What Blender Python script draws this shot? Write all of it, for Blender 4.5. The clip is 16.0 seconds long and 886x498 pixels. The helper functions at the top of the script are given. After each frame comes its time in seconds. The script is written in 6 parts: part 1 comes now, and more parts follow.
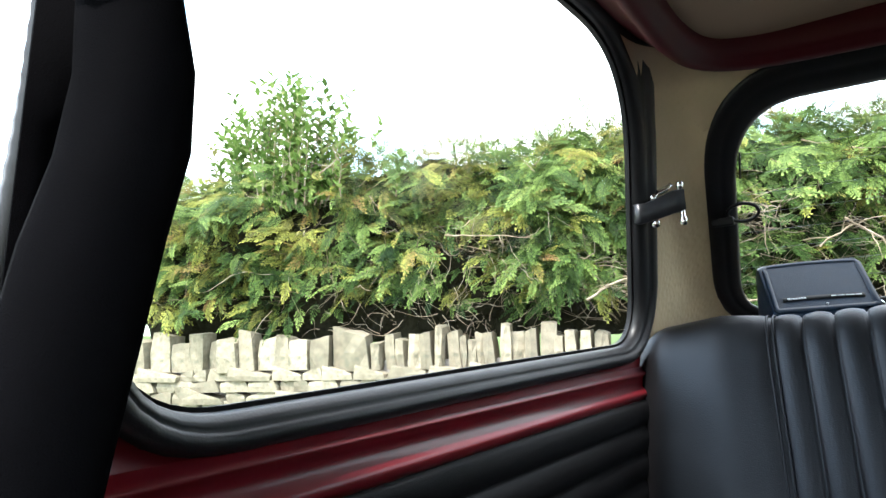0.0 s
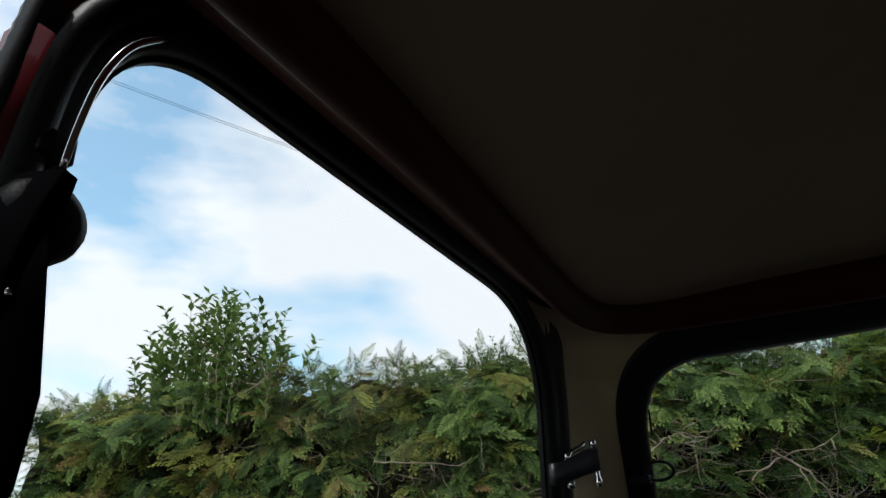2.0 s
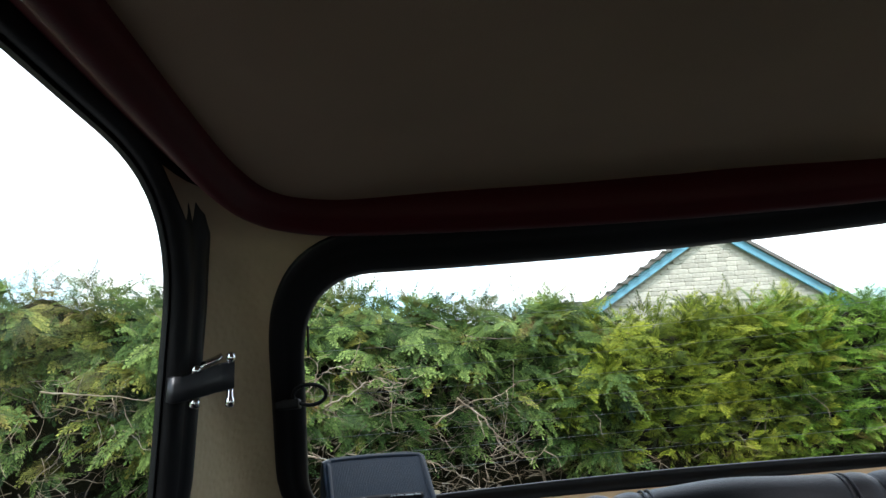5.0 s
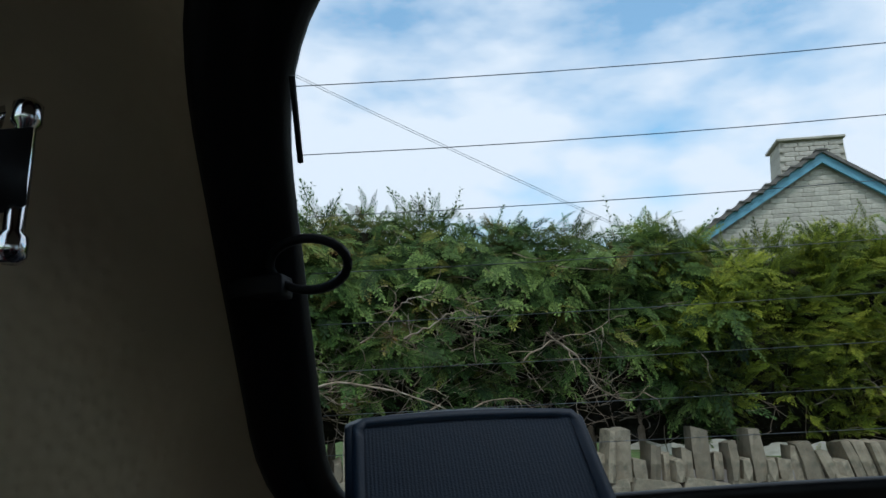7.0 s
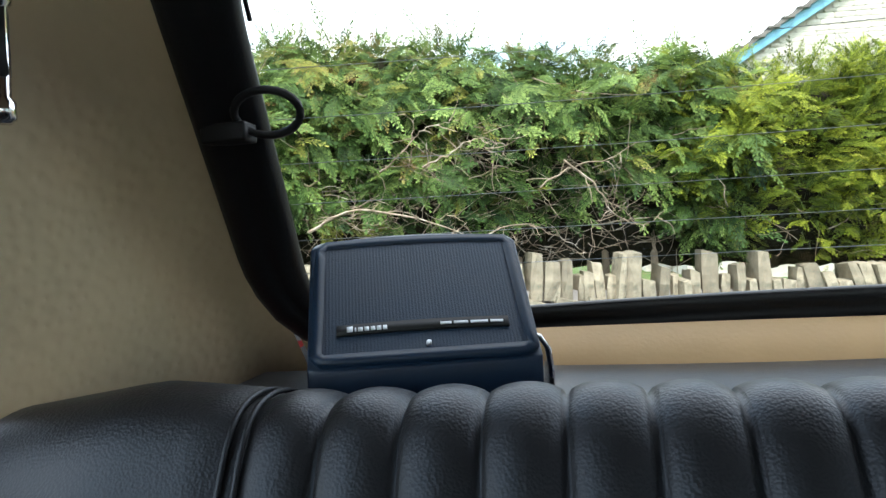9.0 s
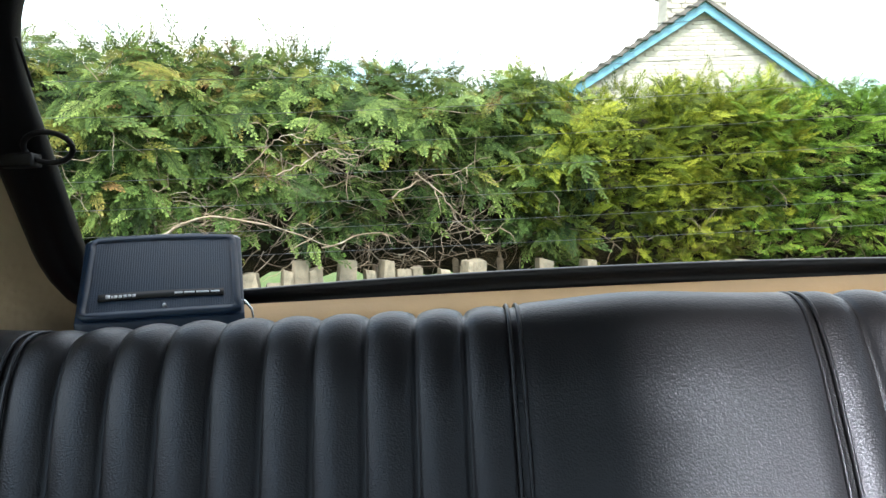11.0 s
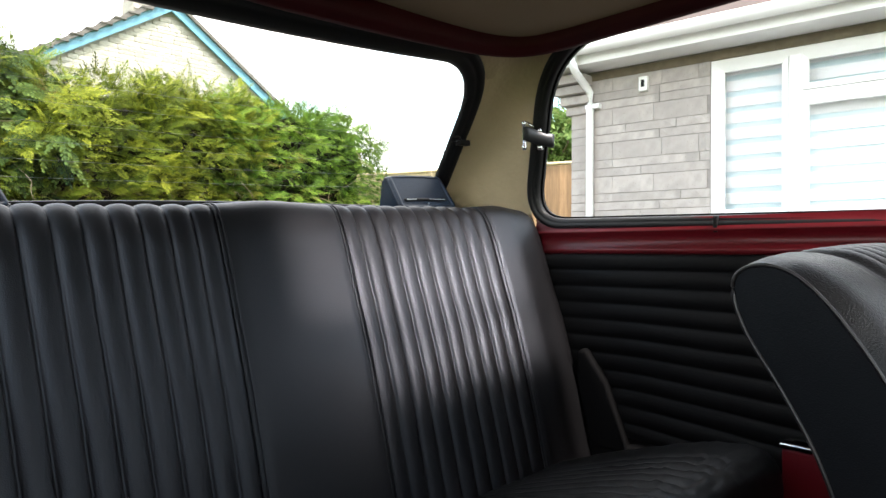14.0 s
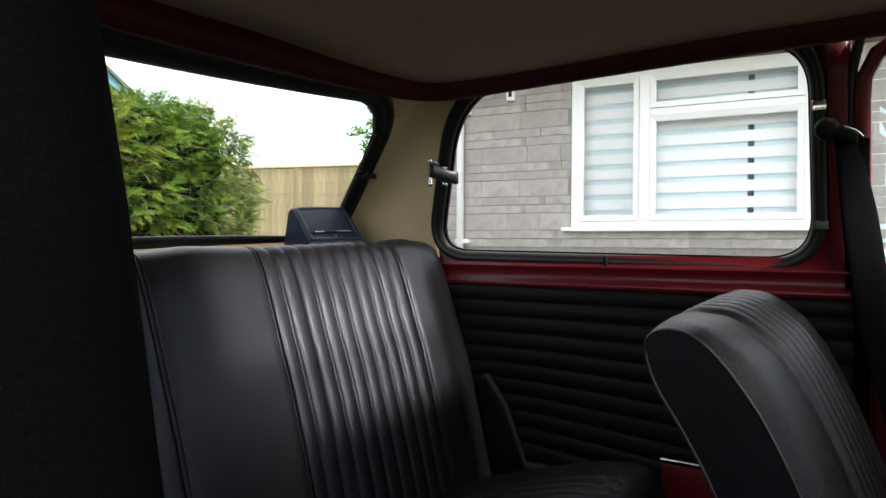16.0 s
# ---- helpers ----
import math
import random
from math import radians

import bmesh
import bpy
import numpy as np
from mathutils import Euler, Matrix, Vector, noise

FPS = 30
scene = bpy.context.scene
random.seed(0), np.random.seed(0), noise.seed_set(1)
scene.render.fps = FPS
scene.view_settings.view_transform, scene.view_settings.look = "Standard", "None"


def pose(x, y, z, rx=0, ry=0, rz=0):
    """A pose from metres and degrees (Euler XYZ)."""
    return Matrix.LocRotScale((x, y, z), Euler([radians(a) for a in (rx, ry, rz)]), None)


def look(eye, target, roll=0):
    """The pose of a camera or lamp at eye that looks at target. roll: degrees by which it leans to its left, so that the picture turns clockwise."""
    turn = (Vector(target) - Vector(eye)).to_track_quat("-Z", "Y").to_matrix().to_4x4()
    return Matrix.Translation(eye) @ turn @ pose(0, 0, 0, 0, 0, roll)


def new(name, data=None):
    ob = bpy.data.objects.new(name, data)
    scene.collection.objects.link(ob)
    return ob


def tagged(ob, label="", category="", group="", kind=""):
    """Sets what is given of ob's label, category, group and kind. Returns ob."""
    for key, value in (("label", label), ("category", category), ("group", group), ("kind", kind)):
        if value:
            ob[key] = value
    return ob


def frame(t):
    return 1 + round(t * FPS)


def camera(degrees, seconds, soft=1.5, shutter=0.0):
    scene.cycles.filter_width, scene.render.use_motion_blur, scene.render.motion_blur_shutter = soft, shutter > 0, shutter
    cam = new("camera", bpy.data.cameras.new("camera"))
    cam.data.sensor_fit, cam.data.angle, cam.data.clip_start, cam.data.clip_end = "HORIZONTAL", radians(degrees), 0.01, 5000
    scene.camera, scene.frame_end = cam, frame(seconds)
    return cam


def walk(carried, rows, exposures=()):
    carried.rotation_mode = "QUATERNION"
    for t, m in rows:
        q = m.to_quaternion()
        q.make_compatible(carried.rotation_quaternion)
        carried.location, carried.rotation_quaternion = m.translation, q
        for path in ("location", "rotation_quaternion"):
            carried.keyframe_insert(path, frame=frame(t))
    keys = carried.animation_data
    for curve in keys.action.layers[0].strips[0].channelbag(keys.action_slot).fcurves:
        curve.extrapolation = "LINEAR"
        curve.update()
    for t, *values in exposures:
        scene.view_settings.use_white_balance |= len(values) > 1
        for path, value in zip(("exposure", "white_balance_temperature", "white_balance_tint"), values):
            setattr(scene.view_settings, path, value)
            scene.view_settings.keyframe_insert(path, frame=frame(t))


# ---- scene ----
cam = camera(67.5, 16.0)
PATH = [
    (0, (-0.364, -0.899, 0.928), (-1.457, 0.76, 1.154), -1.9),
    (0.5, (-0.355, -0.902, 0.949), (-1.437, 0.732, 1.349), -1.7),
    (1, (-0.341, -0.899, 0.971), (-1.376, 0.69, 1.605), -1.7),
    (1.5, (-0.339, -0.901, 0.979), (-1.304, 0.669, 1.756), -1.8),
    (2, (-0.332, -0.89, 0.973), (-1.159, 0.725, 1.815), -2.0),
    (2.5, (-0.321, -0.876, 0.982), (-0.916, 0.84, 1.819), -2.2),
    (3, (-0.3, -0.87, 0.966), (-0.609, 0.933, 1.774), -2.8),
    (3.5, (-0.3, -0.865, 0.96), (-0.465, 0.98, 1.715), -3.1),
    (4, (-0.303, -0.85, 0.948), (-0.411, 1.022, 1.645), -2.8),
    (4.2, (-0.296, -0.849, 0.938), (-0.395, 1.026, 1.627), -2.6),
    (6.5, (-0.340, -0.234, 1.020), (-0.572, 1.661, 1.613), -0.5),
    (7, (-0.393, -0.182, 0.997), (-0.75, 1.722, 1.495), -0.3),
    (7.5, (-0.375, -0.187, 0.998), (-0.792, 1.758, 1.203), -0.5),
    (8, (-0.383, -0.189, 0.981), (-0.832, 1.76, 0.996), -0.4),
    (10.5, (-0.194, -0.36, 1.024), (-0.564, 1.605, 1.002), -0.7),
    (11, (-0.171, -0.422, 0.984), (-0.227, 1.577, 0.995), -0.2),
    (11.5, (-0.188, -0.52, 0.905), (-0.042, 1.474, 0.938), 0.1),
    (12, (-0.286, -0.639, 0.824), (0.06, 1.331, 0.857), 0.2),
    (12.5, (-0.357, -0.726, 0.796), (0.297, 1.164, 0.807), 0.2),
    (13, (-0.401, -0.766, 0.795), (0.617, 0.956, 0.787), 0.4),
    (13.5, (-0.474, -0.833, 0.822), (0.782, 0.724, 0.81), 0.5),
    (14, (-0.542, -0.872, 0.877), (0.819, 0.593, 0.885), 0.3),
    (14.5, (-0.564, -0.887, 0.891), (0.914, 0.46, 0.898), 0.3),
    (15, (-0.57, -0.888, 0.89), (1.01, 0.34, 0.893), 0.2),
    (15.5, (-0.599, -0.845, 0.892), (1.024, 0.324, 0.891), 0.3),
    (16, (-0.642, -0.836, 0.959), (0.991, 0.32, 0.948), 0.4),
]
EXPOSURES = [(0.0, 1.35, 6300, 10.5), (0.5, 0.4, 6300, 10.5), (1.0, -1.05, 6150, 11.0), (1.5, -1.2, 6250, 9.5), (2.0, -1.25, 6250, 9.5), (2.5, -1.3, 6250, 9.5), (3.0, -0.7, 6000, 9.8), (3.5, -0.3, 6280, 10.1), (4.0, 0.22, 6300, 10.4), (4.2, 0.4, 6300, 10.5), (6.3, -0.85, 5750, 8.5), (6.6, -1.05, 5750, 8.0), (7.0, -1.45, 5700, 7.5), (7.5, -1.60, 5550, 6.5), (8.0, -0.6, 5950, 9.3), (8.2, 0.05, 6200, 9.5), (10.3, 1.0, 6300, 9.0), (10.6, 1.0, 6350, 9.5), (11.0, 0.72, 6500, 10.5), (12.0, 0.72, 6450, 10.5), (13.0, 0.85, 6600, 12.0), (14.0, 0.8, 6900, 14.5), (15.0, 0.55, 7000, 15.5), (15.5, 0.52, 6950, 15.0), (16.0, 0.15, 6950, 15.0)]
walk(cam, [(t, look(eye, target, roll)) for t, eye, target, roll in PATH], EXPOSURES)
# the car stands with a slight sideways lean on the drive
CAR = pose(0, 0, 0, 0, -2.59, 0)

# ---- world, sun, exposure ----
world = bpy.data.worlds.new("sky")
scene.world = world
world.use_nodes = True
wn, wl = world.node_tree.nodes, world.node_tree.links
wn.clear()
SUN_EL, SUN_AZ = 60.0, 179.0    # degrees; azimuth clockwise from +y
sky = wn.new("ShaderNodeTexSky")
sky.sky_type, sky.sun_disc = "NISHITA", False
sky.sun_elevation, sky.sun_rotation = radians(SUN_EL), radians(SUN_AZ)
sky.air_density, sky.dust_density, sky.ozone_density = 1.0, 1.5, 1.5
tc = wn.new("ShaderNodeTexCoord")
flat = wn.new("ShaderNodeMapping")
flat.inputs["Scale"].default_value = (1.0, 1.0, 2.4)
flat.inputs["Rotation"].default_value = (0, 0, 0.3)
cl = wn.new("ShaderNodeTexNoise")
cl.inputs["Scale"].default_value, cl.inputs["Detail"].default_value, cl.inputs["Roughness"].default_value = 2.6, 9.0, 0.55
cr = wn.new("ShaderNodeValToRGB")
cr.color_ramp.elements[0].position, cr.color_ramp.elements[1].position = 0.365, 0.535
cr.color_ramp.elements[0].color = (0.10, 0.10, 0.10, 1)
clear = wn.new("ShaderNodeMixRGB")
clear.blend_type = "MULTIPLY"
clear.inputs["Fac"].default_value = 1.0
clear.inputs["Color2"].default_value = (4.8, 5.8, 5.0, 1)
bright = wn.new("ShaderNodeRGB")
bright.outputs[0].default_value = (19.0, 19.4, 20.0, 1)
mixc = wn.new("ShaderNodeMixRGB")
bg = wn.new("ShaderNodeBackground")
bg.inputs["Strength"].default_value = 0.125
wo = wn.new("ShaderNodeOutputWorld")
wl.new(tc.outputs["Generated"], flat.inputs["Vector"])
wl.new(flat.outputs["Vector"], cl.inputs["Vector"])
wl.new(cl.outputs["Fac"], cr.inputs["Fac"])
wl.new(cr.outputs["Color"], mixc.inputs["Fac"])
wl.new(sky.outputs["Color"], clear.inputs["Color1"])
wl.new(clear.outputs["Color"], mixc.inputs["Color1"])
wl.new(bright.outputs["Color"], mixc.inputs["Color2"])
wl.new(mixc.outputs["Color"], bg.inputs["Color"])
wl.new(bg.outputs["Background"], wo.inputs["Surface"])

sun_data = bpy.data.lights.new("sun", "SUN")
sun_data.energy, sun_data.angle, sun_data.color = 4.3, radians(3), (1.0, 0.96, 0.90)
sun = new("sun", sun_data)
sun_dir = Vector((math.sin(radians(SUN_AZ)) * math.cos(radians(SUN_EL)), math.cos(radians(SUN_AZ)) * math.cos(radians(SUN_EL)), math.sin(radians(SUN_EL))))
sun.matrix_world = look(sun_dir * 50, (0, 0, 0))

# added area lamps inside the windscreen, one low, one high, light the seat patch
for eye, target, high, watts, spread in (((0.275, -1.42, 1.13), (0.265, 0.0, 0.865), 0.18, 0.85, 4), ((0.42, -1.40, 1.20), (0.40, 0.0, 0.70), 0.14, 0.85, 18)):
    patch_data = bpy.data.lights.new("seat_patch_lamp", "AREA")
    patch_data.shape, patch_data.size, patch_data.size_y, patch_data.energy, patch_data.color = "RECTANGLE", 0.50, high, watts, (1.0, 0.94, 0.90)
    patch_data.spread = radians(spread)
    new("seat_patch_lamp", patch_data).matrix_world = CAR @ look(eye, target)


# ---- materials ----
def material(name, color, rough=0.6, metal=0.0, var=0.25, scale=8.0, fine=0.0, fine_scale=300.0, bump=0.3, coat=0.0, spec=0.5, cells=0.0, island=0.0, spots=None, spot_scale=3.0, translucent=0.0, stretch=None, sheen_tint=(1, 1, 1), gloss=0.0):
    """A surface with a broad mottle, a fine grain and a relief. cells: leather-like cells of that scale; gloss: uneven shine of the grain; island: change of tone from piece to piece."""
    m = bpy.data.materials.new(name)
    m.use_nodes = True
    n, l = m.node_tree.nodes, m.node_tree.links
    b = n["Principled BSDF"]
    b.inputs["Roughness"].default_value, b.inputs["Metallic"].default_value = rough, metal
    b.inputs["Coat Weight"].default_value, b.inputs["Coat Roughness"].default_value = coat, 0.08
    b.inputs["Specular IOR Level"].default_value = spec
    b.inputs["Specular Tint"].default_value = (*sheen_tint, 1)
    co = n.new("ShaderNodeTexCoord")
    src = co.outputs["Object"]
    if stretch:
        mp = n.new("ShaderNodeMapping")
        mp.inputs["Scale"].default_value = stretch
        l.new(src, mp.inputs["Vector"])
        src = mp.outputs["Vector"]
    if gloss:
        gn, gr = n.new("ShaderNodeTexNoise"), n.new("ShaderNodeMapRange")
        gn.inputs["Scale"].default_value, gn.inputs["Detail"].default_value = 380, 3
        gr.inputs["From Min"].default_value, gr.inputs["From Max"].default_value = 0.36, 0.64
        gr.inputs["To Min"].default_value, gr.inputs["To Max"].default_value = rough - gloss, rough + gloss
        l.new(src, gn.inputs["Vector"])
        l.new(gn.outputs["Fac"], gr.inputs["Value"])
        l.new(gr.outputs["Result"], b.inputs["Roughness"])
    big = n.new("ShaderNodeTexNoise")
    big.inputs["Scale"].default_value, big.inputs["Detail"].default_value, big.inputs["Roughness"].default_value = scale, 6, 0.6
    l.new(src, big.inputs["Vector"])
    hsv = n.new("ShaderNodeHueSaturation")
    hsv.inputs["Color"].default_value = (*color, 1)
    mr = n.new("ShaderNodeMapRange")
    mr.inputs["From Min"].default_value, mr.inputs["From Max"].default_value = 0.25, 0.75
    mr.inputs["To Min"].default_value, mr.inputs["To Max"].default_value = 1 - var, 1 + var
    l.new(big.outputs["Fac"], mr.inputs["Value"])
    val = mr.outputs["Result"]
    if island:
        oi = n.new("ShaderNodeObjectInfo")
        ge = n.new("ShaderNodeNewGeometry")
        ad = n.new("ShaderNodeMath")
        ad.operation = "ADD"
        l.new(oi.outputs["Random"], ad.inputs[0])
        l.new(ge.outputs["Random Per Island"], ad.inputs[1])
        fr = n.new("ShaderNodeMath")
        fr.operation = "FRACT"
        l.new(ad.outputs[0], fr.inputs[0])
        m2 = n.new("ShaderNodeMapRange")
        m2.inputs["To Min"].default_value, m2.inputs["To Max"].default_value = 1 - island, 1 + island
        l.new(fr.outputs[0], m2.inputs["Value"])
        mu = n.new("ShaderNodeMath")
        mu.operation = "MULTIPLY"
        l.new(val, mu.inputs[0])
        l.new(m2.outputs["Result"], mu.inputs[1])
        val = mu.outputs[0]
    l.new(val, hsv.inputs["Value"])
    out = hsv.outputs["Color"]
    if spots:
        sn = n.new("ShaderNodeTexNoise")
        sn.inputs["Scale"].default_value, sn.inputs["Detail"].default_value = spot_scale, 8
        l.new(src, sn.inputs["Vector"])
        sr = n.new("ShaderNodeValToRGB")
        sr.color_ramp.elements[0].position, sr.color_ramp.elements[1].position = 0.5, 0.66
        l.new(sn.outputs["Fac"], sr.inputs["Fac"])
        mx = n.new("ShaderNodeMixRGB")
        mx.inputs["Color2"].default_value = (*spots, 1)
        l.new(sr.outputs["Color"], mx.inputs["Fac"])
        l.new(out, mx.inputs["Color1"])
        out = mx.outputs["Color"]
    l.new(out, b.inputs["Base Color"])
    if fine or cells:
        bp = n.new("ShaderNodeBump")
        bp.inputs["Strength"].default_value, bp.inputs["Distance"].default_value = bump, 0.002
        if cells:
            vo = n.new("ShaderNodeTexVoronoi")
            vo.feature = "SMOOTH_F1"
            vo.inputs["Scale"].default_value = cells
            l.new(src, vo.inputs["Vector"])
            l.new(vo.outputs["Distance"], bp.inputs["Height"])
        else:
            fn = n.new("ShaderNodeTexNoise")
            fn.inputs["Scale"].default_value, fn.inputs["Detail"].default_value = fine_scale, 4
            l.new(src, fn.inputs["Vector"])
            l.new(fn.outputs["Fac"], bp.inputs["Height"])
        l.new(bp.outputs["Normal"], b.inputs["Normal"])
        rr = n.new("ShaderNodeMapRange")
        rr.inputs["To Min"].default_value, rr.inputs["To Max"].default_value = max(0.05, rough - 0.1), min(1, rough + 0.1)
        l.new(big.outputs["Fac"], rr.inputs["Value"])
        l.new(rr.outputs["Result"], b.inputs["Roughness"])
    if translucent:
        tr = n.new("ShaderNodeBsdfTranslucent")
        l.new(out, tr.inputs["Color"])
        ms = n.new("ShaderNodeMixShader")
        ms.inputs["Fac"].default_value = translucent
        l.new(b.outputs[0], ms.inputs[1])
        l.new(tr.outputs[0], ms.inputs[2])
        l.new(ms.outputs[0], n["Material Output"].inputs["Surface"])
    return m


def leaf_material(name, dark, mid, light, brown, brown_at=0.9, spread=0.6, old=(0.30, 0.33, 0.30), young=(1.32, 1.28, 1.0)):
    """Foliage whose tone changes from spray to spray and from bough to bough."""
    m = bpy.data.materials.new(name)
    m.use_nodes = True
    n, l = m.node_tree.nodes, m.node_tree.links
    b = n["Principled BSDF"]
    b.inputs["Roughness"].default_value, b.inputs["Specular IOR Level"].default_value = 0.6, 0.15
    ge, co = n.new("ShaderNodeNewGeometry"), n.new("ShaderNodeTexCoord")
    no = n.new("ShaderNodeTexNoise")
    no.inputs["Scale"].default_value, no.inputs["Detail"].default_value = 1.1, 3
    l.new(co.outputs["Object"], no.inputs["Vector"])
    a = n.new("ShaderNodeMath")
    a.operation = "MULTIPLY_ADD"
    a.inputs[1].default_value, a.inputs[2].default_value = spread, 0.0
    l.new(ge.outputs["Random Per Island"], a.inputs[0])
    mr = n.new("ShaderNodeMapRange")
    mr.inputs["From Min"].default_value, mr.inputs["From Max"].default_value = 0.3, 0.7
    mr.inputs["To Min"].default_value, mr.inputs["To Max"].default_value = 0.0, 1 - spread
    l.new(no.outputs["Fac"], mr.inputs["Value"])
    s = n.new("ShaderNodeMath")
    l.new(a.outputs[0], s.inputs[0])
    l.new(mr.outputs["Result"], s.inputs[1])
    r = n.new("ShaderNodeValToRGB")
    e = r.color_ramp.elements
    e[0].position, e[0].color = 0.05, (*dark, 1)
    e[1].position, e[1].color = 0.45, (*mid, 1)
    x = e.new(brown_at - 0.1)
    x.color = (*light, 1)
    x = e.new(brown_at)
    x.color = (*brown, 1)
    l.new(s.outputs[0], r.inputs["Fac"])
    # young tips are paler and yellower; inner parts are darkened as painted shade
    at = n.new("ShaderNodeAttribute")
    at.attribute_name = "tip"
    age_shade = n.new("ShaderNodeValToRGB")
    age_shade.color_ramp.elements[0].position, age_shade.color_ramp.elements[0].color = 0.1, (*old, 1)
    age_shade.color_ramp.elements[1].position, age_shade.color_ramp.elements[1].color = 1.0, (*young, 1)
    l.new(at.outputs["Fac"], age_shade.inputs["Fac"])
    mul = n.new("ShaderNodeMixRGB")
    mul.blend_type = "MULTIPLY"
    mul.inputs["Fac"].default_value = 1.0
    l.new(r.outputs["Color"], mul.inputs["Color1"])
    l.new(age_shade.outputs["Color"], mul.inputs["Color2"])
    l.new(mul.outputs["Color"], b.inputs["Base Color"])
    tr = n.new("ShaderNodeBsdfTranslucent")
    l.new(mul.outputs["Color"], tr.inputs["Color"])
    ms = n.new("ShaderNodeMixShader")
    ms.inputs["Fac"].default_value = 0.2
    l.new(b.outputs[0], ms.inputs[1])
    l.new(tr.outputs[0], ms.inputs[2])
    l.new(ms.outputs[0], n["Material Output"].inputs["Surface"])
    return m


def glass_material(name, tint, gloss=0.6):
    m = bpy.data.materials.new(name)
    m.use_nodes = True
    n, l = m.node_tree.nodes, m.node_tree.links
    n.remove(n["Principled BSDF"])
    t, g, f, mx = n.new("ShaderNodeBsdfTransparent"), n.new("ShaderNodeBsdfGlossy"), n.new("ShaderNodeFresnel"), n.new("ShaderNodeMixShader")
    t.inputs["Color"].default_value = (*tint, 1)
    g.inputs["Roughness"].default_value = 0.02
    f.inputs["IOR"].default_value = 1.45
    k = n.new("ShaderNodeMath")
    k.operation = "MULTIPLY"
    k.inputs[1].default_value = gloss
    l.new(f.outputs[0], k.inputs[0])
    l.new(k.outputs[0], mx.inputs["Fac"])
    l.new(t.outputs[0], mx.inputs[1])
    l.new(g.outputs[0], mx.inputs[2])
    l.new(mx.outputs[0], n["Material Output"].inputs["Surface"])
    return m


# bluish sheen_tint puts the sky's blue reflection into the black vinyls' shine
BLACK_VINYL = material("black_leathercloth", (0.0105, 0.0105, 0.0112), 0.42, var=0.18, scale=14, cells=1000, bump=0.20, spec=0.34, sheen_tint=(0.76, 0.88, 1.0))
SEAT_VINYL = material("grained_black_seat_vinyl", (0.0056, 0.0052, 0.0056), 0.43, var=0.2, scale=9, cells=820, bump=0.16, gloss=0.17, spec=0.32, sheen_tint=(0.74, 0.84, 1.0))
TRIM_VINYL = material("ribbed_black_trim", (0.004, 0.004, 0.0045), 0.5, var=0.2, scale=12, fine=1, fine_scale=700, bump=0.2, spec=0.12)
CREAM_VINYL = material("cream_grained_vinyl", (0.52, 0.41, 0.26), 0.5, var=0.12, scale=7, cells=130, bump=0.5, spec=0.35)
HEADLINING = material("cream_headlining", (0.29, 0.215, 0.15), 0.8, var=0.10, scale=4, fine=1, fine_scale=900, bump=0.25, spec=0.2)
RED_PAINT = material("dark_red_paint", (0.105, 0.0040, 0.008), 0.40, var=0.12, scale=6, coat=0.15, spec=0.28)
# red paint copied darker to stand in for shade under the roof
SHADED_RED = material("shaded_red_rail", (0.055, 0.0045, 0.008), 0.55, var=0.15, scale=9, fine=1, fine_scale=600, bump=0.15, spec=0.2)
# seat vinyl copied with less shine to stand in for shade on the cushion
DULL_VINYL = material("dulled_black_cushion_vinyl", (0.0075, 0.0075, 0.0078), 0.46, var=0.25, scale=11, cells=700, bump=0.3, spec=0.18, sheen_tint=(0.74, 0.86, 1.0))
SIDE_VINYL = material("smooth_black_side_vinyl", (0.0040, 0.0042, 0.0050), 0.46, var=0.2, scale=10, cells=760, bump=0.10, spec=0.18, sheen_tint=(0.74, 0.86, 1.0))
FRONT_VINYL = material("grained_black_front_seat_vinyl", (0.0036, 0.0036, 0.0040), 0.36, var=0.2, scale=10, cells=720, bump=0.30, gloss=0.16, spec=0.23, sheen_tint=(0.88, 0.94, 1.0))
RUBBER = material("black_rubber", (0.006, 0.006, 0.007), 0.45, var=0.2, scale=30, fine=1, fine_scale=500, bump=0.1, spec=0.33)
PLASTIC = material("black_plastic", (0.006, 0.006, 0.007), 0.55, var=0.15, scale=20, fine=1, fine_scale=800, bump=0.08, spec=0.25)
NAVY_PLASTIC = material("charcoal_speaker_plastic", (0.004, 0.013, 0.030), 0.40, var=0.15, scale=20, fine=1, fine_scale=900, bump=0.1, spec=0.28)
GRILLE_CLOTH = material("dark_grille_mesh", (0.006, 0.016, 0.034), 0.5, var=0.12, scale=20, cells=1500, bump=0.2, spec=0.35)
WEBBING = material("black_webbing", (0.0022, 0.0022, 0.0028), 0.95, var=0.2, scale=30, fine=1, fine_scale=1200, bump=0.3, spec=0.02)
CHROME = material("chrome", (0.72, 0.72, 0.74), 0.14, 1.0, var=0.08, scale=40)
SATIN_METAL = material("satin_grey_metal", (0.035, 0.036, 0.040), 0.38, 0.5, var=0.15, scale=60)
PIPING = material("grey_black_piping", (0.007, 0.007, 0.008), 0.36, var=0.1, scale=20)
TAN_PAINT = material("tan_painted_panel", (0.32, 0.20, 0.09), 0.5, var=0.12, scale=9, fine=1, fine_scale=300, bump=0.1)
CARPET = material("black_carpet", (0.006, 0.006, 0.006), 0.95, var=0.4, scale=60, fine=1, fine_scale=900, bump=0.6, spec=0.1)
GREY_FELT = material("dark_grey_pocket_board", (0.004, 0.004, 0.0045), 0.85, var=0.2, scale=25, fine=1, fine_scale=700, bump=0.3, spec=0.08)
SILVER_PRINT = material("silver_print", (0.45, 0.47, 0.5), 0.4, 0.3, var=0.1, scale=80)
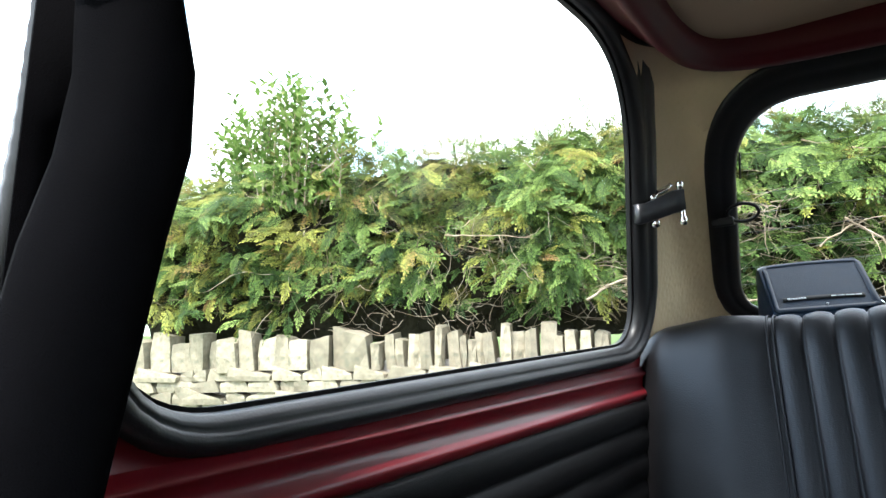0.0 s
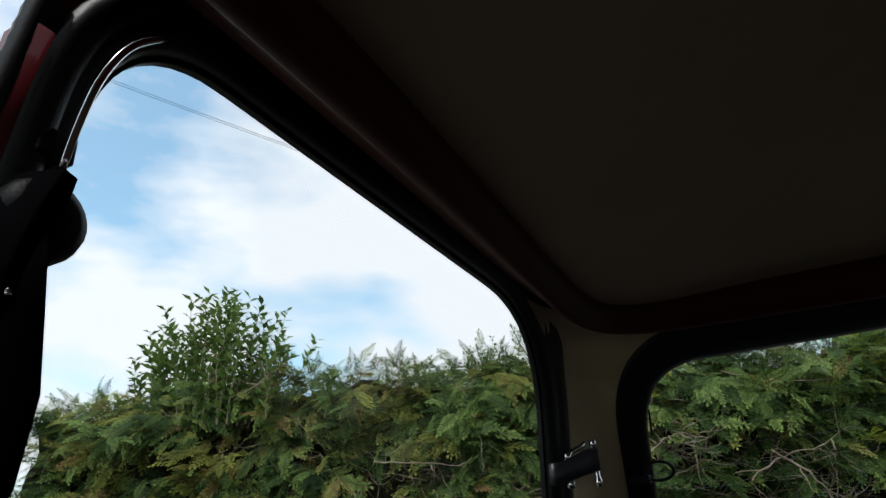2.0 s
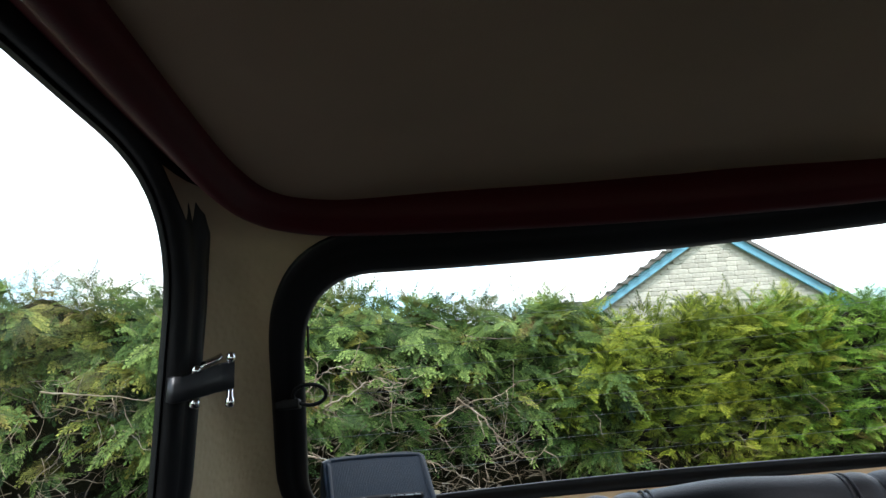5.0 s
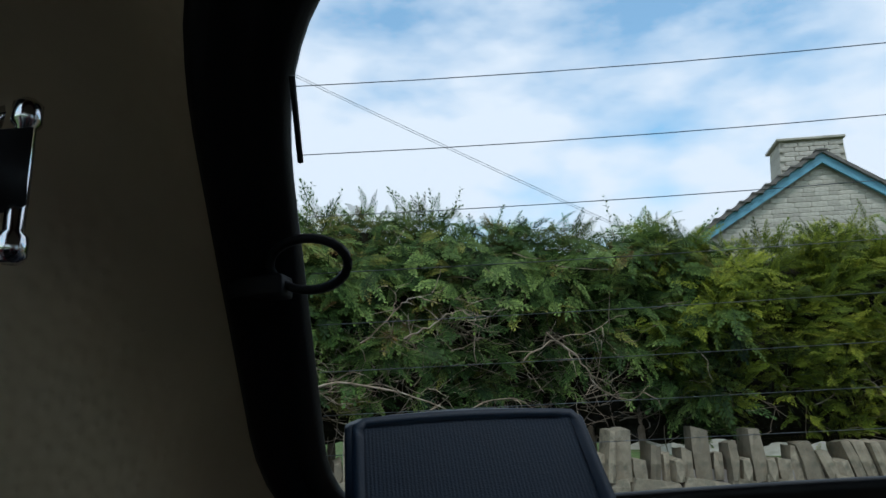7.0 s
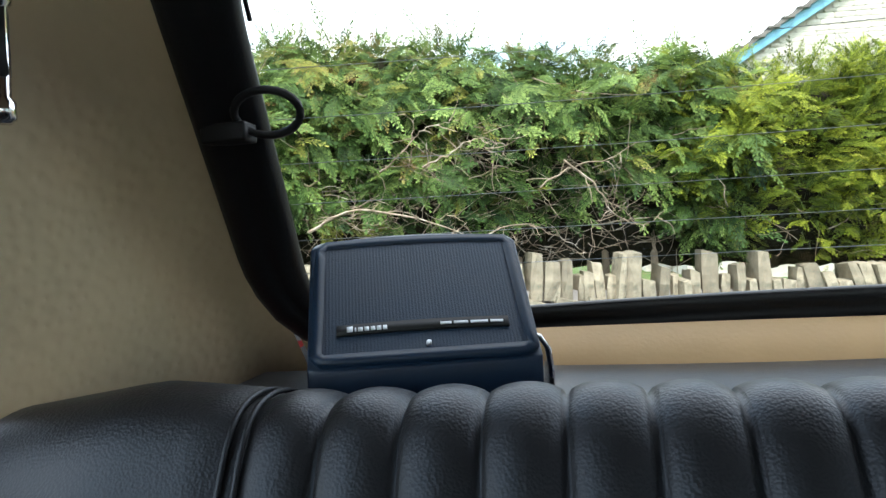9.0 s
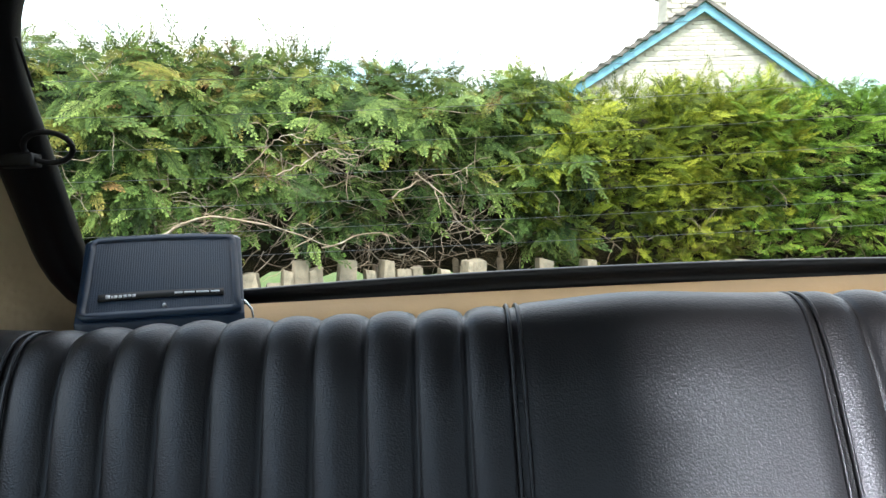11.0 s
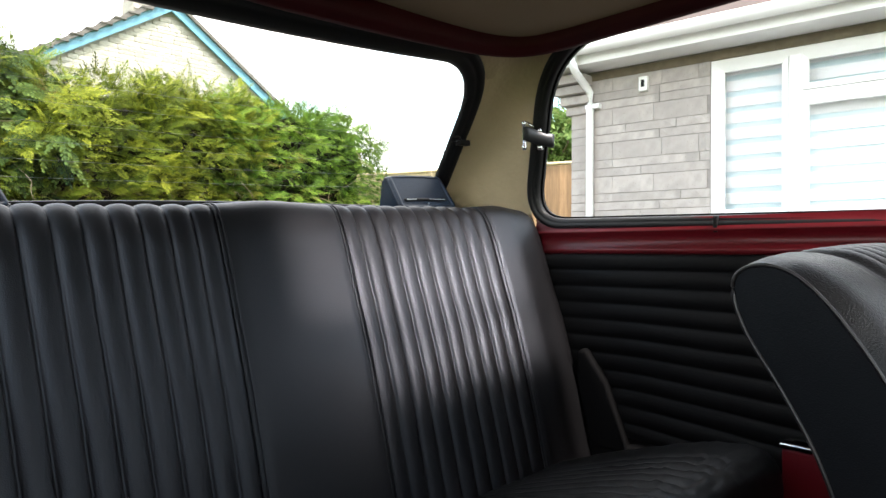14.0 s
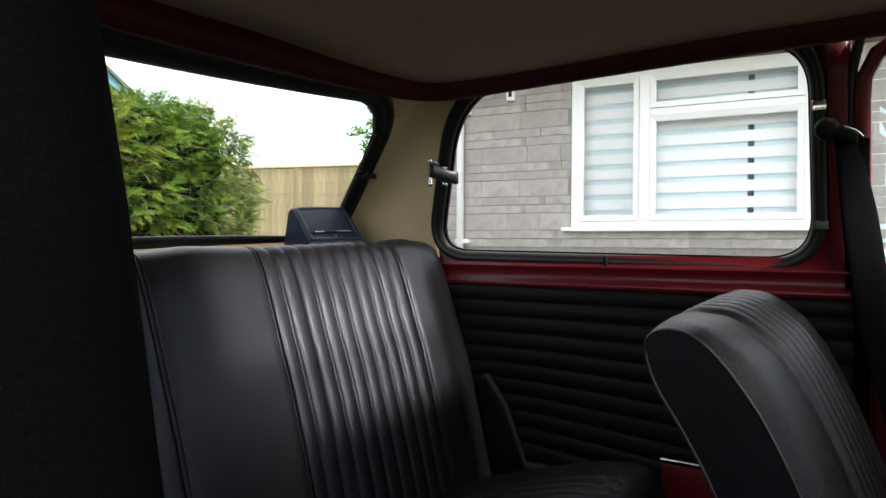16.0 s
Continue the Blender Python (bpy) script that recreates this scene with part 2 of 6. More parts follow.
HEAT_WIRE = material("heating_wire", (0.17, 0.18, 0.19), 0.6, var=0.2, scale=80)
GLASS = glass_material("car_glass", (0.95, 0.97, 0.96), 0.05)
SCREEN_GLASS = glass_material("windscreen_glass", (0.72, 0.75, 0.74), 0.3)
HOUSE_GLASS = glass_material("house_glass", (0.98, 0.99, 1.0), 0.6)
STONE = material("pale_limestone", (0.245, 0.212, 0.155), 0.9, var=0.35, scale=11, fine=1, fine_scale=60, bump=1.0, island=0.30, spots=(0.17, 0.155, 0.115), spot_scale=13, spec=0.2)
BLOCK = material("grey_reconstituted_stone", (0.42, 0.385, 0.362), 0.9, var=0.17, scale=7, fine=1, fine_scale=60, bump=0.8, island=0.10, spots=(0.34, 0.315, 0.295), spot_scale=5, spec=0.2)
MORTAR = material("grey_mortar", (0.27, 0.25, 0.235), 0.95, var=0.2, scale=14, fine=1, fine_scale=120, bump=0.4, spec=0.1)
UPVC = material("white_upvc", (0.87, 0.87, 0.86), 0.3, var=0.04, scale=5, spec=0.5)
BLIND_WHITE = material("white_blind_fabric", (0.93, 0.94, 0.94), 0.8, var=0.05, scale=12)
BLIND_SHEER = material("pale_blue_sheer_stripe", (0.66, 0.80, 0.83), 0.8, var=0.08, scale=12)
BROWN_BOARD = material("weathered_brown_fascia", (0.16, 0.13, 0.09), 0.8, var=0.3, scale=10, fine=1, fine_scale=90, bump=0.4)
ROOF_TILE = material("brown_roof_tile", (0.06, 0.036, 0.029), 0.85, var=0.3, scale=12, island=0.25, fine=1, fine_scale=90, bump=0.5)
SLATE = material("dark_stone_slate", (0.11, 0.10, 0.09), 0.85, var=0.35, scale=6, island=0.3, fine=1, fine_scale=40, bump=0.6)
BLUE_PAINT = material("sky_blue_paint", (0.12, 0.30, 0.40), 0.5, var=0.12, scale=3, fine=1, fine_scale=40, bump=0.2)
FENCE_WOOD = material("pale_new_fence_wood", (0.42, 0.33, 0.19), 0.8, var=0.3, scale=6, island=0.2, fine=1, fine_scale=60, bump=0.4, stretch=(6, 6, 0.5))
FENCE_BROWN = material("seasoned_brown_fence_wood", (0.36, 0.215, 0.115), 0.8, var=0.3, scale=6, island=0.2, fine=1, fine_scale=60, bump=0.4, stretch=(6, 6, 0.5))
BARK = material("dry_grey_brown_twig", (0.25, 0.195, 0.14), 0.9, var=0.4, scale=14, fine=1, fine_scale=90, bump=0.6, island=0.4, spots=(0.38, 0.33, 0.26), spot_scale=9, spec=0.15)
HEDGE_SHADE = material("painted_hedge_shade", (0.018, 0.017, 0.010), 0.95, var=0.6, scale=20, fine=1, fine_scale=40, bump=1.0, spec=0.05)
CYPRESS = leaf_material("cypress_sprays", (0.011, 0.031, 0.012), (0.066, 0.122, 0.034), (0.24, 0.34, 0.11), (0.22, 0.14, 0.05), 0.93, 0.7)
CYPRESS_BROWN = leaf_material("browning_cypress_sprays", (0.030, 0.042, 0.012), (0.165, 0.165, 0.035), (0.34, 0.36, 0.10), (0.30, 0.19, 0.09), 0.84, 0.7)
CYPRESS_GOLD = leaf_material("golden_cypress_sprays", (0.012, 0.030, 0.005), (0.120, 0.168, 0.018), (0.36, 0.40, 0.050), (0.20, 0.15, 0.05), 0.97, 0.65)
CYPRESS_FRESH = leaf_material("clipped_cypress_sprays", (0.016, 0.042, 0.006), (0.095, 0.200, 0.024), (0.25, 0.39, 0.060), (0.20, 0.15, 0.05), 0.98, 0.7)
LAUREL = leaf_material("laurel_leaves", (0.065, 0.120, 0.030), (0.15, 0.245, 0.065), (0.28, 0.38, 0.13), (0.22, 0.16, 0.07), 0.96, 0.8, (1, 1, 1), (1, 1, 1))
GRASS = material("verge_grass", (0.06, 0.10, 0.025), 0.9, var=0.4, scale=3, fine=1, fine_scale=40, bump=0.8, spots=(0.10, 0.10, 0.04), spot_scale=2, spec=0.1)
ASPHALT = material("grey_drive_surface", (0.09, 0.088, 0.085), 0.9, var=0.2, scale=1.5, fine=1, fine_scale=80, bump=0.4, spec=0.3)


# ---- building helpers ----
BASE = {}


def thing(name, base, label, category, group="", m=None):
    """An empty at a thing's base. m: the frame in which the thing's coordinates are given."""
    ob = new(name)
    ob.empty_display_size = 0.05
    ob.matrix_basis = (m or Matrix()) @ Matrix.Translation(base)
    BASE[ob.name] = Vector(base)
    return tagged(ob, label, category, group)


def place_under(ob, parent):
    ob.parent = parent
    if parent.type == "EMPTY":
        ob.location = -BASE.get(parent.name, Vector((0, 0, 0)))
    return ob


def part(name, bm, mat, parent, label="", smooth=True, bevel=0.0, kind=""):
    bmesh.ops.recalc_face_normals(bm, faces=bm.faces)
    if bevel:
        edges = [e for e in bm.edges if len(e.link_faces) == 2 and e.calc_face_angle(0) > 0.6]
        bmesh.ops.bevel(bm, geom=edges, offset=bevel, segments=2, affect="EDGES", profile=0.6)
    me = bpy.data.meshes.new(name)
    bm.to_mesh(me)
    bm.free()
    me.materials.append(mat)
    for p in me.polygons:
        p.use_smooth = smooth
    ob = place_under(new(name, me), parent)
    return tagged(ob, label, kind=kind)


def np_mesh(name, verts, tris, mat, smooth=False):
    me = bpy.data.meshes.new(name)
    me.vertices.add(len(verts))
    me.vertices.foreach_set("co", np.asarray(verts, np.float32).ravel())
    me.loops.add(len(tris) * 3)
    me.loops.foreach_set("vertex_index", np.asarray(tris, np.int32).ravel())
    me.polygons.add(len(tris))
    me.polygons.foreach_set("loop_start", np.arange(len(tris), dtype=np.int32) * 3)
    me.update(calc_edges=True)
    me.validate()
    me.materials.append(mat)
    if smooth:
        me.polygons.foreach_set("use_smooth", np.ones(len(tris), bool))
    return me


def loft(loops, closed=True, caps=False):
    """Quads between successive loops of equally many points."""
    bm = bmesh.new()
    rows = [[bm.verts.new(p) for p in lp] for lp in loops]
    n = len(rows[0])
    for a, b in zip(rows, rows[1:]):
        for i in range(n if closed else n - 1):
            j = (i + 1) % n
            try:
                bm.faces.new((a[i], a[j], b[j], b[i]))
            except ValueError:
                pass
    if caps:
        bm.faces.new(rows[0][::-1])
        bm.faces.new(rows[-1])
    return bm


def tube(path, r, sides=8, closed=False, flat_z=1.0, taper=1.0):
    """A round bar along a path; flat_z squashes its height; taper: end radius over start radius."""
    pts = [Vector(p) for p in path]
    n = len(pts)
    loops = []
    up = Vector((0, 0, 1))
    for i, p in enumerate(pts):
        a = pts[(i - 1) % n] if closed or i else p
        b = pts[(i + 1) % n] if closed or i < n - 1 else p
        d = (b - a).normalized()
        s = d.cross(up)
        if s.length < 0.05:
            s = d.cross(Vector((1, 0, 0)))
        s.normalize()
        w = s.cross(d)
        rad = r * (1 + (taper - 1) * i / max(1, n - 1))
        loops.append([p + s * math.cos(2 * math.pi * k / sides) * rad + w * math.sin(2 * math.pi * k / sides) * rad * flat_z for k in range(sides)])
    if closed:
        loops.append(loops[0])
        bm = loft(loops)
        bmesh.ops.remove_doubles(bm, verts=bm.verts, dist=1e-6)
        return bm
    return loft(loops, caps=True)


def box(x0, x1, y0, y1, z0, z1):
    bm = bmesh.new()
    bmesh.ops.create_cube(bm, size=1)
    for v in bm.verts:
        v.co = ((x0 + x1) / 2 + v.co.x * (x1 - x0), (y0 + y1) / 2 + v.co.y * (y1 - y0), (z0 + z1) / 2 + v.co.z * (z1 - z0))
    return bm


def rounded(points, radius, steps=6):
    """A closed outline of 2D corners, each rounded by its radius."""
    out, n = [], len(points)
    for i in range(n):
        p, a, b = Vector(points[i]), Vector(points[i - 1]), Vector(points[(i + 1) % n])
        r = radius[i] if isinstance(radius, (list, tuple)) else radius
        u, v = (a - p).normalized(), (b - p).normalized()
        s, e = p + u * r, p + v * r
        for k in range(steps + 1):
            t = k / steps
            out.append((1 - t) ** 2 * s + 2 * t * (1 - t) * p + t * t * e)
    return out


def resample(loop, n):
    pts = [Vector(p) for p in loop]
    pts.append(pts[0])
    d = [0.0]
    for a, b in zip(pts, pts[1:]):
        d.append(d[-1] + (b - a).length)
    out, j = [], 0
    for i in range(n):
        s = d[-1] * i / n
        while d[j + 1] < s:
            j += 1
        f = (s - d[j]) / max(1e-9, d[j + 1] - d[j])
        out.append(pts[j].lerp(pts[j + 1], f))
    return out


def grown(loop, w):
    """The closed 2D outline moved outwards by w."""
    n = len(loop)
    area = sum(loop[i - 1].x * loop[i].y - loop[i].x * loop[i - 1].y for i in range(n))
    s = 1 if area > 0 else -1
    out = []
    for i in range(n):
        t = (loop[(i + 1) % n] - loop[i - 1]).normalized()
        out.append(loop[i] + Vector((t.y, -t.x)) * w * s)
    return out


def lerp_table(table, v):
    xs, ys = zip(*table)
    return float(np.interp(v, xs, ys))


def spline(points, n):
    """A smooth open curve through points (Catmull-Rom), n samples a span."""
    P = [Vector(p) for p in points]
    P = [P[0] * 2 - P[1]] + P + [P[-1] * 2 - P[-2]]
    out = []
    for i in range(1, len(P) - 2):
        for k in range(n):
            t = k / n
            a, b, c, d = P[i - 1], P[i], P[i + 1], P[i + 2]
            out.append(0.5 * (2 * b + (c - a) * t + (2 * a - 5 * b + 4 * c - d) * t * t + (3 * b - a - 3 * c + d) * t ** 3))
    out.append(P[-2])
    return out


# ---- the car: body, trim and glass (coordinates in the car's own frame) ----
car = thing("car", (0, -0.5, 0.2), "small classic red car with black and cream trim on the drive", "car", m=CAR)


def side_x(y, z):
    """Distance of the side of the car from its middle."""
    return 0.628 - 0.22 * (max(z, 0.88) - 1) - 0.05 * (y + 0.7) + (0.02 if z < 0.88 else 0) * min(1, (0.88 - z) / 0.1)


def rear_y(x, z):
    """Rear window's surface, bowed in plan."""
    return 0.316 - (z - 0.966) * 0.9766 - 0.2 * x * x


QUARTERS = {s: resample(rounded([(yf, 0.911), (0.034, 0.921), (yt, zt), (yf, zf)], [0.075, 0.075, 0.13, 0.085], 10), 160) for s, yf, yt, zt, zf in ((-1, -0.714, -0.094, 1.284, 1.303), (1, -0.702, -0.075, 1.258, 1.262))}
REAR = resample(rounded([(-0.515, 0.957), (0.515, 0.957), (0.449, 1.222), (-0.455, 1.222)], [0.05, 0.05, 0.085, 0.085], 10), 240)
for i, p in enumerate(REAR):
    if p.y < 1.0:
        REAR[i] = Vector((p.x, p.y + 0.012 * (1 - (p.x / 0.5) ** 2)))


def clamp2(loop, x0, x1, y0, y1):
    return [Vector((min(x1, max(x0, p.x)), min(y1, max(y0, p.y)))) for p in loop]


def on_side(s, loop, inward=0.0):
    return [(s * (side_x(p.x, p.y) - inward), p.x, p.y) for p in loop]


def on_rear(loop, inward=0.0):
    return [(p.x, rear_y(p.x, p.y) - inward, p.y) for p in loop]


RIM = [(0.003, -0.020), (0.0, -0.010), (0.002, -0.002), (0.008, 0.001), (0.013, 0.005), (0.015, 0.004), (0.018, 0.008), (0.024, 0.011), (0.031, 0.011), (0.036, 0.008), (0.039, -0.006)]
for s in (-1, 1):
    QUARTER = QUARTERS[s]
    edge = clamp2(grown(QUARTER, 0.25), -0.755, 0.03, 0.866, 1.335)
    part("side_panel", loft([on_side(s, edge), on_side(s, grown(QUARTER, 0.014)), on_side(s, grown(QUARTER, 0.014), -0.018), on_side(s, edge, -0.018), on_side(s, edge)]), RED_PAINT, car, "dark red painted side panel")
    qw = part("quarter_window", loft([on_side(s, grown(QUARTER, -0.003), -0.013), on_side(s, grown(QUARTER, 0.006), -0.013), on_side(s, grown(QUARTER, 0.006), -0.019), on_side(s, grown(QUARTER, -0.003), -0.019), on_side(s, grown(QUARTER, -0.003), -0.013)]), PLASTIC, car, "thin dark frame of the side window")
    bm = bmesh.new()
    bm.faces.new([bm.verts.new(v) for v in on_side(s, grown(QUARTER, 0.001), -0.016)])
    pane = part("pane", bm, GLASS, qw, "clear side glass", smooth=False)
    pane.visible_shadow = False
    # the seal broadens along the roof edge on the driver's side
    broad = [1 + 0.6 * min(1.0, max(0.0, (p.y - 1.20) / 0.06)) * min(1.0, max(0.0, (p.x + 0.70) / 0.10)) - 0.35 * min(1.0, max(0.0, (0.99 - p.y) / 0.05)) if s < 0 else 0.62 for p in QUARTER]
    part("window_seal", loft([on_side(s, [p.lerp(g, k if w > 0.004 else 1.0) for p, g, k in zip(QUARTER, grown(QUARTER, w), broad)], h * (1 if s < 0 else 0.8)) for w, h in RIM]), RUBBER, car, "black rubber window seal")
    # waist rail under the window
    prof = [(0.000, 0.914), (0.006, 0.898), (0.011, 0.893), (0.011, 0.889), (0.004, 0.885), (0.002, 0.864), (0.009, 0.859), (0.011, 0.853), (0.004, 0.846), (-0.02, 0.845)] if s > 0 else [(0.000, 0.890), (0.004, 0.885), (0.008, 0.882), (0.008, 0.879), (0.003, 0.876), (0.002, 0.864), (0.009, 0.859), (0.011, 0.853), (0.004, 0.846), (-0.02, 0.845)]
    ys = [-0.760 + 0.79 * i / 16 for i in range(17)]
    part("waist_rail", loft([[(s * (side_x(y, 0.9) - 0.002 - d), y, z) for d, z in prof] for y in ys], closed=False), RED_PAINT, car, "dark red waist rail with a bright edge")
    part("rail_end", box(min(s * (side_x(-0.77, 0.9) - 0.014), s * (side_x(-0.77, 0.9) + 0.01)), max(s * (side_x(-0.77, 0.9) - 0.014), s * (side_x(-0.77, 0.9) + 0.01)), -0.776, -0.757, 0.843, 0.916), RED_PAINT, car, "dark red end of the waist rail", bevel=0.003)
    # ribbed trim panel
    rows = []
    for k in range(121):
        z = 0.848 - k * 0.00293
        rib = 0.007 * abs(math.sin(math.pi * (0.848 - z) / 0.0326)) ** 0.42
        rows.append([(s * (side_x(y, 0.9) - 0.006 - rib - 0.004 * math.sin(3 * y + 1) - (0.03 * max(0, 0.62 - z) if y > -0.3 else 0)), y, z - 0.10 * max(0, -0.2 - y) * max(0, 0.80 - z) / 0.25) for y in ys])
    part("trim_panel", loft(rows, closed=False), TRIM_VINYL, car, "black vinyl side trim with horizontal ribs")
    # centre pillar, broader where the closed door meets it
    wide = -0.004 if s > 0 else 0.0
    part("door_pillar", loft([[(s * (side_x(-0.76, z) + dx), y, z) for dx, y in ((-0.002, -0.762 - wide), (-0.008, -0.756 - wide), (-0.008, -0.742 + wide * -3), (-0.002, -0.736 + wide * -3), (0.012, -0.736 + wide * -3), (0.012, -0.762 - wide))] for z in [0.30 + 0.05 * i for i in range(20)]], caps=True), RED_PAINT, car, "dark red pillar between door and side window")
    bead = [(s * (side_x(-0.78, z) - 0.001), lerp_table([(0.3, -0.80), (0.91, -0.772), (1.05, -0.762), (1.20, -0.759), (1.31, -0.754)], z) if s < 0 else -0.758 - (0.0 if z < 1.17 else (z - 1.17) ** 2 * 2.2), z) for z in [0.32 + 0.02 * i for i in range(49)]]
    bead = [Vector(p) + Vector((0, 0.0005 * (q % 2), 0)) for q, p in enumerate(spline(bead, 4))]
    part("door_seal", tube(bead, 0.0075, 8), RUBBER, car, "ribbed black door seal")
    # cream vinyl over the rear pillar
    rows = []
    for k in range(33):
        z = 0.885 + 0.40 * k / 32
        ys0 = lerp_table([(0.88, 0.042), (0.92, 0.050), (0.965, 0.050), (1.02, 0.036), (1.14, -0.004), (1.21, -0.036), (1.25, -0.085), (1.29, -0.17)], z) - (0.012 if s > 0 else 0.0)
        xr0 = lerp_table([(0.88, 0.55), (0.965, 0.546), (1.00, 0.546), (1.04, 0.530), (1.13, 0.507), (1.18, 0.489), (1.205, 0.464), (1.225, 0.422), (1.25, 0.365), (1.29, 0.34)], z) - (0.014 if s > 0 else lerp_table([(0.98, 0.014), (1.05, 0.006)], z)) * min(1.0, max(0.0, (1.24 - z) / 0.04))
        a = Vector((side_x(ys0, z) - 0.001, ys0, z))
        e = Vector((xr0, rear_y(xr0, z) - 0.001, z))
        c = Vector((a.x - 0.012, e.y - 0.004, z))
        rows.append([])
        for j in range(13):
            t = j / 12
            p = (1 - t) ** 2 * a + 2 * t * (1 - t) * c + t * t * e
            p.x, p.y = p.x - 0.0015 * math.sin(31 * z + 9 * t), p.y - 0.0015 * math.sin(23 * z - 7 * t)
            rows[-1].append((s * p.x, p.y, p.z))
    part("pillar_trim", loft(rows, closed=False), CREAM_VINYL, car, "grained cream vinyl over the rear pillar")
    # window catch: a bent plate that swings on two upright pins
    px, py, pz = (0.527, 0.003, 1.103) if s < 0 else (0.540, 0.000, 1.090)
    plate = [(0.052, -0.032, -0.011, 0.011), (0.047, -0.029, -0.011, 0.013), (0.040, -0.022, -0.010, 0.012), (0.024, -0.010, -0.004, 0.013), (0.010, -0.002, 0.002, 0.014), (-0.004, 0.003, 0.004, 0.014)]
    loops = []
    for q, (dx, dy, dz, hh) in enumerate(plate):
        x, y, z = s * (px + dx), py + dy, pz + dz
        hh *= 1.12
        loops.append([(x + s * 0.002, y - 0.003, z - hh), (x - s * 0.002, y - 0.006, z - hh * 0.86), (x - s * 0.002, y - 0.006, z + hh * 0.86), (x + s * 0.002, y - 0.003, z + hh), (x + s * 0.004, y + 0.002, z + hh * 0.86), (x + s * 0.004, y + 0.002, z - hh * 0.86)])
    part("window_catch", loft(loops, caps=True), SATIN_METAL, qw, "dark grey over-centre window catch with bright pins")
    for dx, dy, z0, z1, rad in ((0.0, 0.0, -0.030, 0.030, 0.0040), (0.033, -0.014, -0.030, 0.016, 0.0048)):
        x, y = s * (px + dx), py + dy
        knob = [(z0, 0.7), (z0 + 0.002, 1.25), (z0 + 0.009, 1.25), (z0 + 0.011, 0.85), (z1 - 0.011, 0.85), (z1 - 0.009, 1.25), (z1 - 0.002, 1.25), (z1, 0.7)]
        part("catch_pin", loft([[(x + rad * k * math.cos(a), y + rad * k * math.sin(a), pz + z) for a in [2 * math.pi * q / 12 for q in range(12)]] for z, k in knob], caps=True), CHROME, qw)
    part("catch_lever", loft([[(s * (px + dx), py + dy, pz + z - 0.004), (s * (px + dx - 0.004), py + dy - 0.003, pz + z), (s * (px + dx), py + dy, pz + z + 0.005)] for dx, dy, z in ((0.036, -0.014, 0.008), (0.028, -0.008, 0.016), (0.016, -0.002, 0.022), (0.012, 0.002, 0.026))], caps=True), CHROME, qw)
    # two hinge clips at the front edge
    for hz in ((1.195 if s < 0 else 1.155), 0.968):
        hx = side_x(-0.716, hz) - 0.006
        part("window_hinge", box(s * hx - 0.004, s * hx + 0.004, -0.740 if s < 0 else -0.726, -0.720 if s < 0 else -0.706, hz - 0.008, hz + 0.008), PLASTIC if s < 0 else (CHROME if hz > 1 else SATIN_METAL), qw, "small dark hinge clip", bevel=0.0015)
    if s < 0:
        strip = spline([(s * (side_x(-0.72, z) - 0.013), y, z) for y, z in ((-0.726, 1.18), (-0.7255, 1.21), (-0.722, 1.24), (-0.712, 1.265), (-0.695, 1.283))], 4)
        part("edge_strip", tube(strip, 0.0026, 6), CHROME, qw, "bright edge strip of the side window")
    else:
        part("seal_joint", box(side_x(-0.353, 0.9) - 0.0125, side_x(-0.353, 0.9) - 0.002, -0.357, -0.350, 0.886, 0.914), PLASTIC, qw, "butt joint of the rubber seal", bevel=0.001)
    # cable loop on the edge of the rear window
    hub = Vector((s * 0.487, rear_y(0.487, 1.088) - 0.014, 1.088))
    ring = [hub + Vector((-s * (0.014 + (0.021 if s < 0 else 0.015) * math.cos(a)), -0.004 - 0.007 * math.sin(a), (0.009 + 0.012 * math.sin(a)) * (1.0 if s < 0 else 0.45))) for a in [2 * math.pi * i / 24 for i in range(24)]]
    loop_ob = part("cable_loop", tube(ring, 0.0026 if s < 0 else 0.0018, 6, closed=True), PLASTIC, car, "black loop hooked on the rear window seal")
    part("loop_clip", box(min(hub.x, hub.x + s * 0.03), max(hub.x, hub.x + s * 0.03), hub.y - 0.006, hub.y + 0.010, hub.z - 0.006, hub.z + 0.006), PLASTIC, loop_ob, bevel=0.002)

# rear panel and window
edge = clamp2(grown(REAR, 0.2), -0.53, 0.53, 0.925, 1.262)
part("rear_panel", loft([on_rear(edge), on_rear(grown(REAR, 0.014)), on_rear(grown(REAR, 0.014), -0.018), on_rear(edge, -0.018), on_rear(edge)]), CREAM_VINYL, car, "cream covered panel round the rear window")
rw = part("rear_window", loft([on_rear([p.lerp(g, 1 - 0.32 * min(1.0, max(0.0, (p.x - 0.30) / 0.12)) if w > 0.004 else 1.0) for p, g in zip(REAR, grown(REAR, w))], h) for w, h in RIM]), RUBBER, car, "black rubber seal of the rear window")
rowsv = []
for i in range(25):
    x = -0.53 + 1.06 * i / 24
    rowsv.append([(x, rear_y(x, z) + 0.010, z) for z in (0.95, 1.04, 1.13, 1.235)])
pane = part("pane", loft(rowsv, closed=False), GLASS, rw, "curved rear glass with fine heating wires")
pane.visible_shadow = False
for k in range(8):
    z = 1.170 - 0.0245 * k
    w = lerp_table([(0.98, 0.510), (1.04, 0.493), (1.18, 0.457)], z)
    part("heating_wire", tube([(x, rear_y(x, z) + 0.007, z) for x in [-w + 2 * w * i / 16 for i in range(17)]], 0.00024, 4), HEAT_WIRE, rw)
for s in (-1, 1):
    part("bus_bar", tube([(s * lerp_table([(0.98, 0.510), (1.04, 0.493), (1.18, 0.457)], z), rear_y(0.48, z) + 0.007, z) for z in (1.142, 1.152, 1.162, 1.172)], 0.0015, 4), RUBBER, rw)

